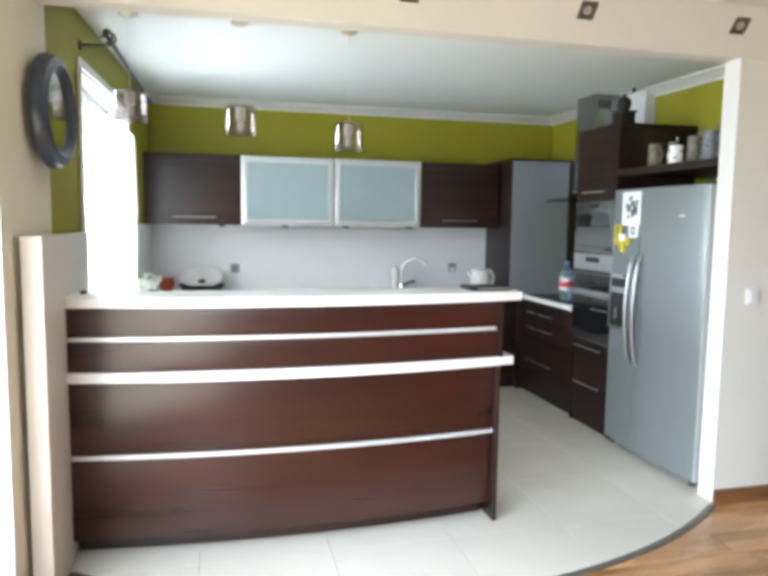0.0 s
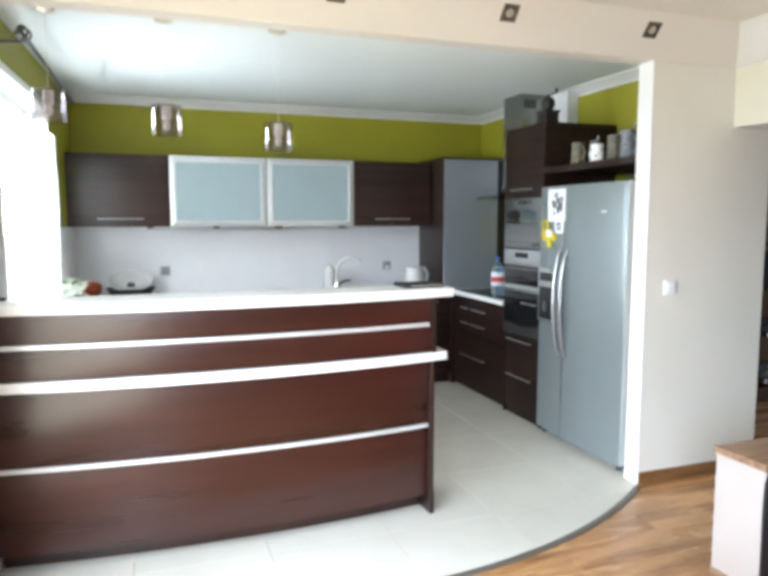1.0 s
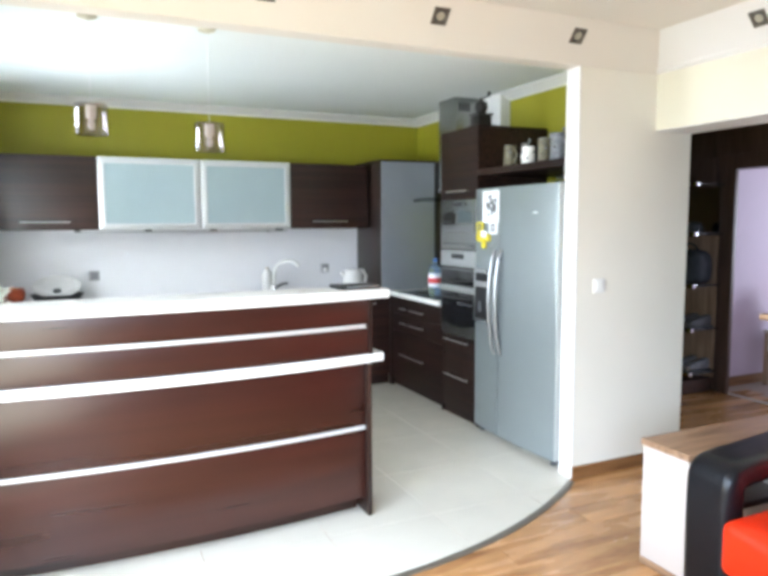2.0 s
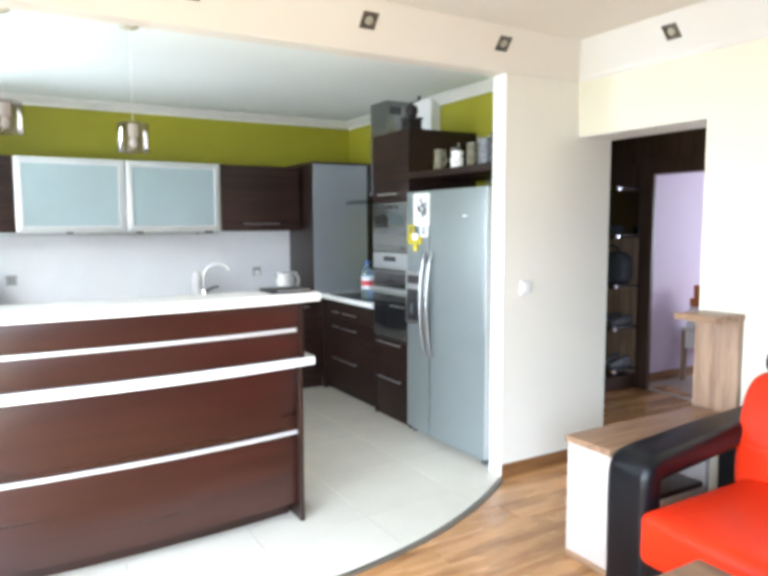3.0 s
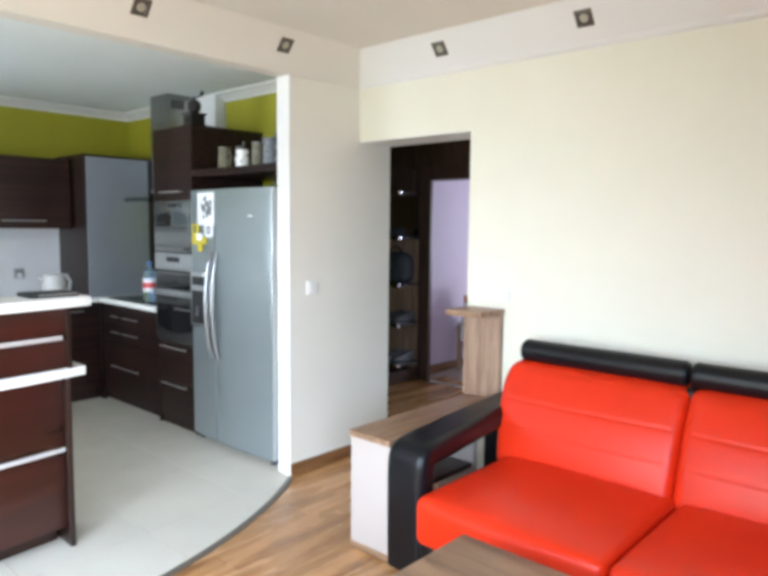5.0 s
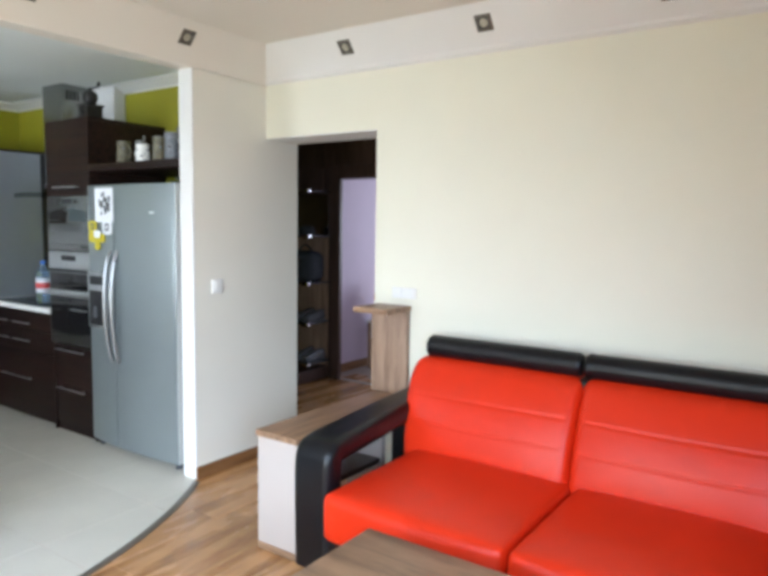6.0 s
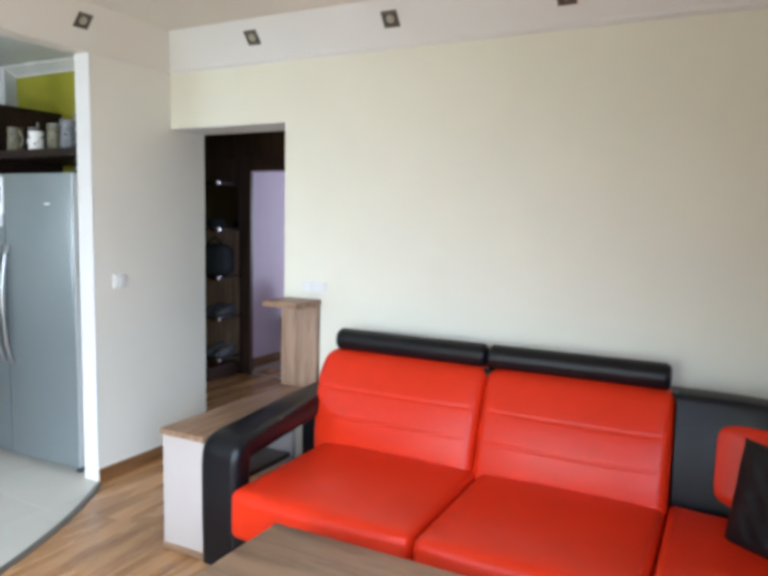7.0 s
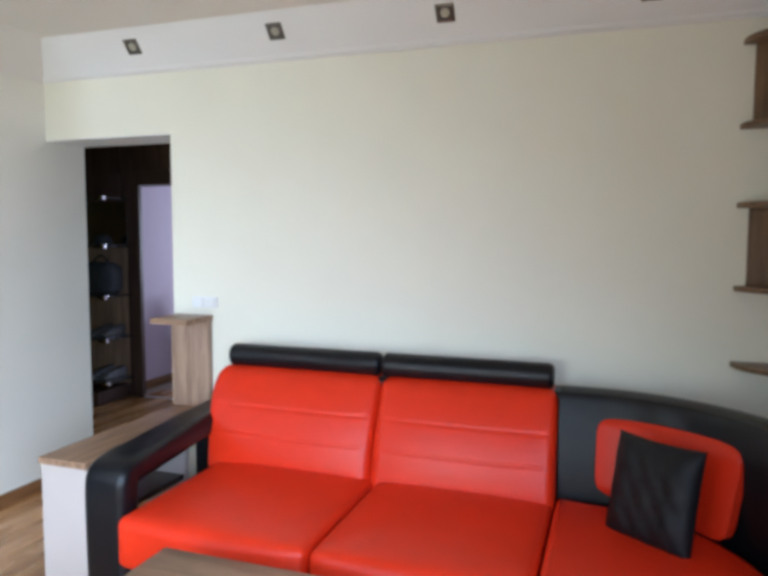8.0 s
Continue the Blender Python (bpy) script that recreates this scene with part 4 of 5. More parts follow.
# ---- pendants over the bar ----
for x, z0 in ((-1.230, 2.061), (-0.661, 2.012), (-0.060, 1.950)):
    y = 3.21
    p = thing("pendant_lamp", (x, y, HC - 0.03), "pendant lamp with mirrored smoked glass cylinder shade on thin cord", "lamp", "pendants over the bar", local=True)
    dz = z0 - (HC - 0.03)
    part("canopy", lathe([(0, 0), (0.048, 0), (0.048, -0.010), (0.028, -0.018), (0.006, -0.024), (0, -0.024)]), M_BRASSY, p)
    part("cord", tube([(0, 0, -0.024), (0, 0, dz + 0.15)], 0.0016, 6), M_PAPER, p)
    part("shade", lathe([(0.012, dz + 0.154), (0.078, dz + 0.154), (0.082, dz + 0.15), (0.082, dz), (0.079, dz), (0.079, dz + 0.148), (0.012, dz + 0.148)], seg=36), M_MSMOKE, p, "mirrored smoked glass shade")
    part("shade_rim", lathe([(0.0785, dz - 0.003), (0.0825, dz - 0.003), (0.0835, dz), (0.0825, dz + 0.003), (0.0785, dz + 0.003), (0.0785, dz - 0.003)], seg=36), M_MSMOKE, p)
    part("socket", lathe([(0, dz + 0.147), (0.024, dz + 0.147), (0.026, dz + 0.14), (0.026, dz + 0.085), (0.02, dz + 0.08), (0, dz + 0.08)], seg=20), M_WPLAS, p, "white lamp socket")
    part("bulb", lathe([(0, dz + 0.08), (0.012, dz + 0.078), (0.02, dz + 0.055), (0.02, dz + 0.04), (0.012, dz + 0.024), (0, dz + 0.02)], seg=20), M_BULB, p)

# ---- recessed spots in the sloping edge ----


def spot(at, rot):
    s = thing("recessed_spot", at, "square brushed metal recessed ceiling spotlight", "lamp", "recessed spots", local=True)
    z_ = Vector(rot).normalized()
    x_ = Vector((1, 0, 0)) if abs(z_.x) < 0.1 else Vector((0, 1, 0))
    y_ = z_.cross(x_)
    s.matrix_world = Matrix.Translation(at) @ Matrix((x_, y_, z_)).transposed().to_4x4()
    b = ring(-0.043, 0.043, -0.043, 0.043, 0.017, -0.002, 0.007, "z", 0.002)
    part("frame", b, M_SPOT, s)
    part("plate", bx(-0.028, 0.028, -0.028, 0.028, -0.001, 0.002, 0), M_DGREY, s)
    part("bulb", lathe([(0.022, 0.002), (0.022, 0.005), (0.014, 0.007), (0, 0.008)], seg=20), M_SPOTB, s)


M_SPOTB = mat("frosted_spot_bulb", (0.40, 0.37, 0.29), 0.3, var=0.1, scale=60)
M_SPOT = mat("dark_brushed_nickel", (0.16, 0.145, 0.125), 0.35, metal=0.7, var=0.1)
for x in (0.05, 0.925, 1.79):
    spot((x, 2.46 - 0.1015, HD + 0.1275), (0, -0.213, -0.173))
for y in (1.728, 0.857, -0.016, -0.90):
    spot((2.5 - 0.1025, y, HD + 0.1235), (-0.213, 0, -0.178))

# ---- things in the kitchen ----
# curtain and rod
r = thing("curtain_rod", (-1.36, 4.0, 2.45), "dark metal curtain rod with scrolled end on brackets", "curtain rod")
part("rod", tube([(-1.325, 3.20, 2.468), (-1.295, 5.22, 2.468)], 0.011, 12), M_ROD, r)
for y, x in ((3.27, -1.324), (5.02, -1.298)):
    part("bracket", tube([(wx(y), y, 2.445), (wx(y) + 0.06, y, 2.447), (x, y, 2.456)], 0.008, 10), M_ROD, r)
    part("rosette", lathe([(0, 0), (0.028, 0), (0.022, 0.012), (0, 0.016)], m=pose(wx(y) + 0.001, y, 2.445, 0, 90, 0), seg=16), M_ROD, r)
for k in range(4):
    a = k * math.pi / 2 + 0.4
    part("scroll", tube([(-1.325 + 0.036 * math.cos(a + 2.2 * q) * math.sin(math.pi * q), 3.25 - 0.16 * q, 2.468 + 0.036 * math.sin(a + 2.2 * q) * math.sin(math.pi * q)) for q in np.linspace(0, 1, 14)], 0.006, 8), M_ROD, r, "twisted scroll")
part("finial", lathe([(0, 0), (0.012, 0.004), (0.016, 0.016), (0.008, 0.034), (0, 0.04)], m=pose(-1.325, 3.10, 2.468, 90, 0, 0), seg=14), M_ROD, r)
cu = bmesh.new()
rows = []
for i in range(121):
    y = KW0 + (KW1 - KW0) * i / 120
    x = wx(y) + 0.035 + 0.005 * math.sin(i * 0.75) + 0.006 * math.sin(i * 0.31 + 1)
    rows.append([cu.verts.new((x + 0.006 * math.sin(i * 0.4 + j), y, z)) for j, z in enumerate(np.linspace(0.93, 2.15, 8))])
for a, b2 in zip(rows, rows[1:]):
    for j in range(7):
        cu.faces.new((a[j], b2[j], b2[j + 1], a[j + 1]))
curt = solo("curtain", cu, M_CURT, "sheer white curtain hanging in folds at the window", "curtain", (-1.3, 4.0, 2.26), smooth=180)
sd = curt.modifiers.new("cloth", "SOLIDIFY")
sd.thickness = 0.002

# round mirror
cl = thing("wall_mirror", (-1.478, 2.53, 1.99), "round wall mirror with thick dark blue rim", "mirror", local=True)
cl.matrix_world = pose(-1.478, 2.53, 1.99, 90, 0, 85)
part("rim", lathe([(0.160, 0.034), (0.165, 0.046), (0.19, 0.062), (0.222, 0.052), (0.238, 0.02), (0.235, 0.0), (0.160, 0.0)], seg=56), M_NAVY, cl, "dark blue rim")
part("mirror_glass", lathe([(0, 0.0), (0.163, 0.0), (0.163, 0.036), (0, 0.036)], seg=48), M_MIRROR, cl, "slightly grey mirror glass")

# sockets and switches


M_SOCK = mat("grey_socket_insert", (0.30, 0.30, 0.31), 0.4)
M_SOCKP = mat("light_grey_socket_plate", (0.46, 0.46, 0.46), 0.4, metal=0.2)


def wall_plate(name, at, rot, w_, h_, label, gang=1):
    s = thing(name, at, label, name.split("_")[-1], rot=rot, local=True)
    part("plate", bx(-w_ / 2, w_ / 2, -0.012, 0, -h_ / 2, h_ / 2, 0.004), M_WPLAS if "switch" in name else M_SOCKP, s)
    for g_ in range(gang):
        cx = (g_ - (gang - 1) / 2) * 0.075
        part("insert", bx(cx - 0.028, cx + 0.028, -0.018, -0.011, -0.03, 0.03, 0.003), M_WPLAS if "switch" in name else M_SOCK, s)
    return s


wall_plate("light_switch", (2.075, 2.459, 1.166), 0, 0.085, 0.085, "white square light switch on the cream wall")
wall_plate("wall_switch", (2.5, 1.362, 1.168), -90, 0.16, 0.062, "pale double switch plate on the cream wall", 2)
wall_plate("power_socket", (-0.635, 5.688, 1.10), 0, 0.085, 0.085, "grey metal power socket on the splashback")
k = wall_plate("power_socket", (1.487, 5.688, 1.10), 0, 0.085, 0.085, "grey metal power socket with white plug")
part("plug", lathe([(0, 0), (0.022, 0), (0.02, 0.03), (0.008, 0.04), (0, 0.042)], m=pose(0, -0.018, -0.015, 90, 0, 0), seg=16), M_WPLAS, k, "white plug")

# back counter
f = thing("faucet", (0.915, 5.50, 0.90), "white curved kitchen mixer tap", "faucet", local=True)
f.scale = (1.12, 1.12, 1.08)
part("base", lathe([(0, 0), (0.028, 0), (0.028, 0.03), (0.02, 0.06), (0, 0.06)], seg=20), M_CHROME, f)
part("spout", tube([(0, 0, 0.05), (0.0, 0, 0.14), (0.01, -0.005, 0.2), (0.04, -0.02, 0.25), (0.085, -0.045, 0.275), (0.135, -0.07, 0.275), (0.17, -0.09, 0.255), (0.185, -0.1, 0.225)], 0.0145, 14), M_WPLAS, f, "white curved spout")
part("lever", tube([(0.02, -0.02, 0.05), (0.06, -0.05, 0.075), (0.10, -0.07, 0.08)], 0.011, 10), M_DGREY, f)
s = thing("sink", (1.05, 5.35, 0.90), "white sink basin set into the worktop", "sink")
part("rim", bx(0.72, 1.3, 5.14, 5.52, 0.901, 0.908, 0.003), M_CER, s)
b = thing("soap_bottle", (0.855, 5.52, 0.90), "white soap bottle with pale pink cap beside the tap", "bottle", local=True)
part("body", lathe([(0, 0), (0.044, 0), (0.048, 0.02), (0.046, 0.18), (0.022, 0.215), (0, 0.215)], seg=20), M_CER, b)
part("cap", lathe([(0.014, 0.216), (0.014, 0.236), (0, 0.238)], seg=16), M_PEACH, b, "pale pink cap")
t = thing("serving_board", (0.59, 2.69, 1.20), "small flat black tray with pale edge on the bar top", "tray")
part("board", bx(0.475, 0.70, 2.60, 2.772, 1.2005, 1.214, 0.005), M_BLACKP, t)
part("rim", ring(0.475, 0.70, 2.60, 2.772, 0.012, 1.2145, 1.218, "z", 0.001), M_BLACKP, t)
part("edge", bx(0.51, 0.69, 2.594, 2.599, 1.210, 1.217, 0.001), M_ALU, t, "pale metal edge")
solo("bottle_cap", lathe([(0, 0), (0.014, 0), (0.014, 0.012), (0.011, 0.015), (0, 0.015)], (-1.395, 2.70, 1.2005), 16), M_DGREY, "small dark screw cap on the bar top", "cap", (-1.395, 2.70, 1.2))
k = thing("kettle", (1.635, 5.30, 0.90), "white electric kettle with clear handle", "kettle", local=True)
k.scale = (1.25, 1.25, 1.36)
part("body", lathe([(0, 0), (0.075, 0), (0.08, 0.015), (0.072, 0.12), (0.062, 0.15), (0, 0.158)], seg=28), M_CER, k)
part("grip", tube([(0.05, 0, 0.145), (0.085, 0, 0.14), (0.108, 0, 0.10), (0.10, 0, 0.05), (0.07, 0, 0.025)], 0.013, 12), M_WPLAS, k)
part("spout", lathe([(0.02, 0), (0.012, 0.04), (0, 0.04)], m=pose(-0.06, 0, 0.11, 0, -60, 0), seg=14), M_CER, k)

t = thing("serving_dish", (-0.925, 5.45, 0.90), "white oval dish leaning on a dark tray", "dish", local=True)
part("tray", lathe([(0, 0.0), (0.15, 0.0), (0.195, 0.07), (0.20, 0.082), (0.19, 0.08), (0.14, 0.012), (0, 0.012)], seg=40), M_BLACKP, t, "dark tray")
part("dish", lathe([(0, -0.02), (0.06, -0.02), (0.16, 0.03), (0.185, 0.045), (0.18, 0.05), (0.15, 0.04), (0.055, -0.008), (0, -0.008)], m=pose(0, 0, 0.105, 24, 0, 0), seg=40), M_CER, t)
part("knob", lathe([(0, 0), (0.034, 0), (0.03, 0.012), (0, 0.018)], m=pose(0, 0.003, 0.099, 24, 0, 0), seg=18), M_DGREY, t)
b = thing("clay_bowl", (-1.255, 5.44, 0.90), "red-brown glazed clay bowl", "bowl", local=True)
part("bowl", lathe([(0, 0.0), (0.06, 0.0), (0.095, 0.05), (0.10, 0.10), (0.088, 0.135), (0.082, 0.13), (0.09, 0.09), (0, 0.02)], seg=28), M_REDC, b)
part("content", lathe([(0, 0.15), (0.045, 0.142), (0.083, 0.118), (0, 0.10)], seg=22), M_ORANGE, b)
fl = thing("flower_bunch", (-1.32, 4.76, 0.88), "bunch of white flowers in a vase on the sill", "flowers")
random.seed(11)
part("vase", lathe([(0, 0.0), (0.045, 0.0), (0.06, 0.04), (0.04, 0.08), (0.045, 0.09), (0, 0.088)], (-1.32, 4.76, 0.8805), 20), M_CER, fl)
for i in range(60):
    a, rr = random.uniform(0, 6.28), random.uniform(0.0, 0.11)
    c0 = Vector((-1.315 + 0.75 * rr * math.cos(a), 4.76 + 1.2 * rr * math.sin(a), 1.055 + random.uniform(-0.07, 0.06) - rr * 0.3))
    pb = bmesh.new()
    for k2 in range(6):
        q = k2 * math.pi / 3 + a
        w0 = Vector((math.cos(q), math.sin(q), 0.5)) * 0.042
        s0 = Vector((-math.sin(q), math.cos(q), 0)) * 0.021
        v = [pb.verts.new(c0), pb.verts.new(c0 + w0 * 0.6 + s0), pb.verts.new(c0 + w0), pb.verts.new(c0 + w0 * 0.6 - s0)]
        pb.faces.new(v)
    bmesh.ops.create_icosphere(pb, subdivisions=1, radius=0.012, matrix=Matrix.Translation(c0))
    part("blossom" if i % 9 else "leaf", pb, M_PETAL if i % 9 else M_LEAF, fl, smooth=None)
b = thing("water_bottle", (2.075, 4.47, 0.911), "blue plastic water bottle with red label", "bottle", local=True)
part("body", lathe([(0, 0), (0.042, 0), (0.045, 0.012), (0.046, 0.20), (0.036, 0.228), (0.017, 0.25), (0.016, 0.27), (0, 0.27)], seg=22), M_BLUE, b)
part("sleeve", lathe([(0.0455, 0.07), (0.047, 0.072), (0.047, 0.168), (0.0455, 0.17)], seg=22), M_PAPER, b, "white label sleeve")
part("stripe", lathe([(0.0475, 0.10), (0.048, 0.102), (0.048, 0.138), (0.0475, 0.14)], seg=22), M_LABEL, b, "red label band")
part("cap", lathe([(0.017, 0.27), (0.017, 0.29), (0, 0.29)], seg=16), M_LABELB, b)
b.scale = (1.22, 1.22, 1.12)

# ---- sofa ----
so = thing("corner_sofa", (2.0, 0.2, 0), "red and black leather corner sofa with roll headrests", "sofa")
SB = 0.37


def seat(y0, y1):
    return cushion(1.395, 2.22, y0, y1, 0.215, 0.428, 0.04, (0.015, 0, 0, 0, 0, 0.022))


def lean(p, y0, y1):
    q = p.copy()
    side = min(1.0, max(0.0, (min(p.y - y0, y1 - p.y) - 0.012) / 0.05))
    t_ = (p.z - 0.36) / 0.52
    q.x += 0.20 * t_ - 0.03 * math.sin(math.pi * min(1, max(0, t_)))
    if y1 > 1:
        q.y -= 0.055 * max(0, (t_ - 0.7) / 0.3) ** 2 * ((p.y - y0) / (y1 - y0)) ** 10
        q.y -= 0.068 * (1 - min(1, max(0, t_))) * ((p.y - y0) / (y1 - y0)) ** 3
    for zg in (0.555, 0.685):
        if p.x < 2.15:
            q.x += 0.0028 * side * math.exp(-((p.z - zg - 0.012) / 0.006) ** 2)
    return q


def seat_part(y0, y1):
    b = part("seat_cushion", seat(y0, y1), M_RLEA, so, "red leather seat")
    return b


seat_part(0.222, 1.05)
seat_part(-0.57, 0.216)
part("back_cushion", cushion(2.09, 2.27, 0.252, 1.172, 0.36, 0.865, 0.045, (0.02, 0, 0, 0, 0, 0.006), n=72, shape=lambda p: lean(p, 0.252, 1.172)), M_RLEA, so, "red leather back with two sewn seams")
part("back_cushion", cushion(2.09, 2.27, -0.572, 0.250, 0.36, 0.865, 0.045, (0.02, 0, 0, 0, 0, 0.006), n=72, shape=lambda p: lean(p, -0.572, 0.250)), M_RLEA, so, "red leather back with two sewn seams")


def roll(y0, y1):
    prof = [(0, 0), (0.035, 0.0), (0.05, 0.006), (0.057, 0.02)] + [(0.059, 0.02 + (y1 - y0 - 0.04) * i / 8) for i in range(9)] + [(0.057, y1 - y0 - 0.02), (0.05, y1 - y0 - 0.006), (0.035, y1 - y0), (0, y1 - y0)]
    return lathe(prof, m=pose(2.355, y0, 0.917, -90, 0, 0), seg=32)


part("headrest_roll", roll(0.272, 1.10), M_BLEA, so, "black leather headrest roll")
part("headrest_roll", roll(-0.545, 0.262), M_BLEA, so, "black leather headrest roll")
part("back_frame", bx(2.30, 2.46, -0.6, 1.10, 0.06, 0.86, 0.03, 3), M_BLEA, so, "black leather back frame")
part("base_frame", bx(1.45, 2.40, -0.6, 1.06, 0.055, 0.23, 0.02, 3), M_BLEA, so, "black leather base")
for x in (1.53, 2.32):
    for y in (-0.5, 1.0):
        part("foot", lathe([(0, 0), (0.022, 0), (0.026, 0.06), (0, 0.06)], (x, y, 0), 14), M_CHROME, so)


def arm_path():
    return [(1.475, 0.02), (1.47, 0.30), (1.471, 0.48), (1.484, 0.548), (1.525, 0.592), (1.60, 0.610), (1.78, 0.622), (2.05, 0.642), (2.42, 0.662)]


def arm():
    """A padded band that rises at the front and runs back level: open beneath."""
    pts = arm_path()
    dense = []
    for i in range(len(pts) - 1):
        for k in range(6):
            f_ = k / 6
            p0, p1, p2, p3 = pts[max(i - 1, 0)], pts[i], pts[i + 1], pts[min(i + 2, len(pts) - 1)]
            dense.append(tuple(0.5 * (2 * b_ + (c_ - a_) * f_ + (2 * a_ - 5 * b_ + 4 * c_ - d_) * f_ * f_ + (3 * b_ - a_ - 3 * c_ + d_) * f_ ** 3) for a_, b_, c_, d_ in zip(p0, p1, p2, p3)))
    dense.append(pts[-1])
    b = bmesh.new()
    rings = []
    yb, r_, th = 1.285, 0.04, 0.115
    for i, (x, z) in enumerate(dense):
        x0, z0 = dense[max(i - 1, 0)]
        x1, z1 = dense[min(i + 1, len(dense) - 1)]
        l_ = math.hypot(x1 - x0, z1 - z0)
        nx, nz = (z1 - z0) / l_, -(x1 - x0) / l_
        ring = []
        ya = 1.07 + 0.035 * (x - 1.47) / 0.95
        for cy_, cd, a0 in ((yb - r_, r_, 0), (ya + r_, r_, 90), (ya + r_, th - r_, 180), (yb - r_, th - r_, 270)):
            for k in range(5):
                a = radians(a0 + 90 * k / 4)
                yy = cy_ + r_ * math.cos(a)
                dd = cd - r_ * math.sin(a)
                ring.append(b.verts.new((x + nx * dd, yy, z + nz * dd)))
        rings.append(ring)
    for r0, r1 in zip(rings, rings[1:]):
        n_ = len(r0)
        for k in range(n_):
            b.faces.new((r0[k], r0[(k + 1) % n_], r1[(k + 1) % n_], r1[k]))
    b.faces.new(rings[0])
    b.faces.new(rings[-1][::-1])
    return b


part("armrest", arm(), M_BLEA, so, "black leather bridge armrest, open beneath")
part("rear_post", bx(2.26, 2.44, 1.08, 1.28, 0.02, 0.57, 0.02, 3), M_BLEA, so)


def swept(path, prof, closed=True):
    """path: (x, y) with the normal to the left; prof: (offset, z)."""
    b = bmesh.new()
    rings = []
    for i, (x, y) in enumerate(path):
        x0, y0 = path[max(i - 1, 0)]
        x1, y1 = path[min(i + 1, len(path) - 1)]
        l_ = math.hypot(x1 - x0, y1 - y0)
        nx, ny = (y1 - y0) / l_, -(x1 - x0) / l_
        rings.append([b.verts.new((x + nx * o, y + ny * o, z)) for o, z in prof])
    for r0, r1 in zip(rings, rings[1:]):
        for k in range(len(prof)):
            b.faces.new((r0[k], r0[(k + 1) % len(prof)], r1[(k + 1) % len(prof)], r1[k]))
    b.faces.new(rings[0])
    b.faces.new(rings[-1][::-1])
    return b


CX, CY, CR = 1.55, -0.70, 0.75
cpath = [(CX + CR, -0.58), (CX + CR, -0.64)] + arc(CX, CY, CR, 0, -90, 30) + [(1.3, CY - CR), (1.15, CY - CR)]
prof = [(0.07, 0.10), (0.09, 0.85), (0.07, 0.88), (0.03, 0.893), (-0.02, 0.89), (-0.06, 0.87), (-0.085, 0.83), (-0.13, 0.60), (-0.16, 0.36), (-0.16, 0.10)]
part("corner_back", swept(cpath, prof), M_BLEA, so, "black leather curved corner back")


def insert_patch():
    """A padded red panel, rounded at its corners, laid on the curved back."""
    b = bmesh.new()
    nu, nv = 40, 16
    grid = []
    for i in range(nu + 1):
        row = []
        for j in range(nv + 1):
            u, v = -1 + 2 * i / nu, -1 + 2 * j / nv
            # squircle so that the corners come out round
            uu, vv = u * math.sqrt(1 - 0.10 * v ** 8), v * math.sqrt(1 - 0.28 * u ** 8)
            ang = radians(-28.5 + 25.5 * -uu)
            z = 0.626 - 0.012 * uu + (0.168 + 0.012 * uu) * vv
            r_ = CR - 0.085 - 0.045 * (0.83 - z) / 0.23
            edge = max(abs(u), abs(v))
            off = 0.02 * (1 - edge ** 6) - 0.006
            row.append(b.verts.new((CX + (r_ - off) * math.cos(ang), CY + (r_ - off) * math.sin(ang), z)))
        grid.append(row)
    for i in range(nu):
        for j in range(nv):
            b.faces.new((grid[i][j], grid[i + 1][j], grid[i + 1][j + 1], grid[i][j + 1]))
    ret = bmesh.ops.extrude_face_region(b, geom=b.faces[:])
    for v in [g for g in ret["geom"] if isinstance(g, bmesh.types.BMVert)]:
        d_ = Vector((v.co.x - CX, v.co.y - CY, 0)).normalized()
        v.co += d_ * 0.035
    return b


part("back_insert", insert_patch(), M_RLEA, so, "red leather inset panel", 60)
seatpoly = [(1.38, -0.577), (2.19, -0.577)] + [(x, y) for x, y in arc(CX, CY, CR - 0.13, 0, -90, 16)] + [(1.15, CY - CR + 0.13), (1.15, -0.80), (1.30, -0.72)]
cs = prism(seatpoly, 0.215, 0.438, 0.0)
bmesh.ops.bevel(cs, geom=[e for e in cs.edges if all(v.co.z > 0.43 for v in e.verts)], offset=0.04, segments=4, affect="EDGES", profile=0.6)
part("corner_seat", cs, M_RLEA, so, "red leather corner seat")
part("corner_base", prism([(1.46, -0.6), (2.3, -0.6), (2.2, -1.1), (1.9, -1.4), (1.17, -1.45), (1.17, -0.85), (1.35, -0.78)], 0.0, 0.214, 0.01), M_BLEA, so)


def pillow():
    b = bmesh.new()
    n_ = 34
    for side in (1, -1):
        grid = []
        for i in range(n_ + 1):
            row = []
            for j in range(n_ + 1):
                u, v = -1 + 2 * i / n_, -1 + 2 * j / n_
                pin = 1 - 0.06 * (1 - u * u) * abs(v) ** 3
                pin2 = 1 - 0.06 * (1 - v * v) * abs(u) ** 3
                t_ = ((1 - u ** 4) * (1 - v ** 4)) ** 0.55
                wr = (0.004 * math.sin(8 * u + 5 * v + math.sin(4 * v)) * math.sin(6 * v - 3 * u) + 0.002 * math.sin(15 * u - 11 * v)) * t_
                row.append(b.verts.new((0.175 * u * pin2, side * (0.062 * t_ + wr), 0.197 + 0.197 * v * pin)))
            grid.append(row)
        for i in range(n_):
            for j in range(n_):
                b.faces.new((grid[i][j], grid[i + 1][j], grid[i + 1][j + 1], grid[i][j + 1]))
    bmesh.ops.remove_doubles(b, verts=b.verts[:], dist=0.0005)
    return b


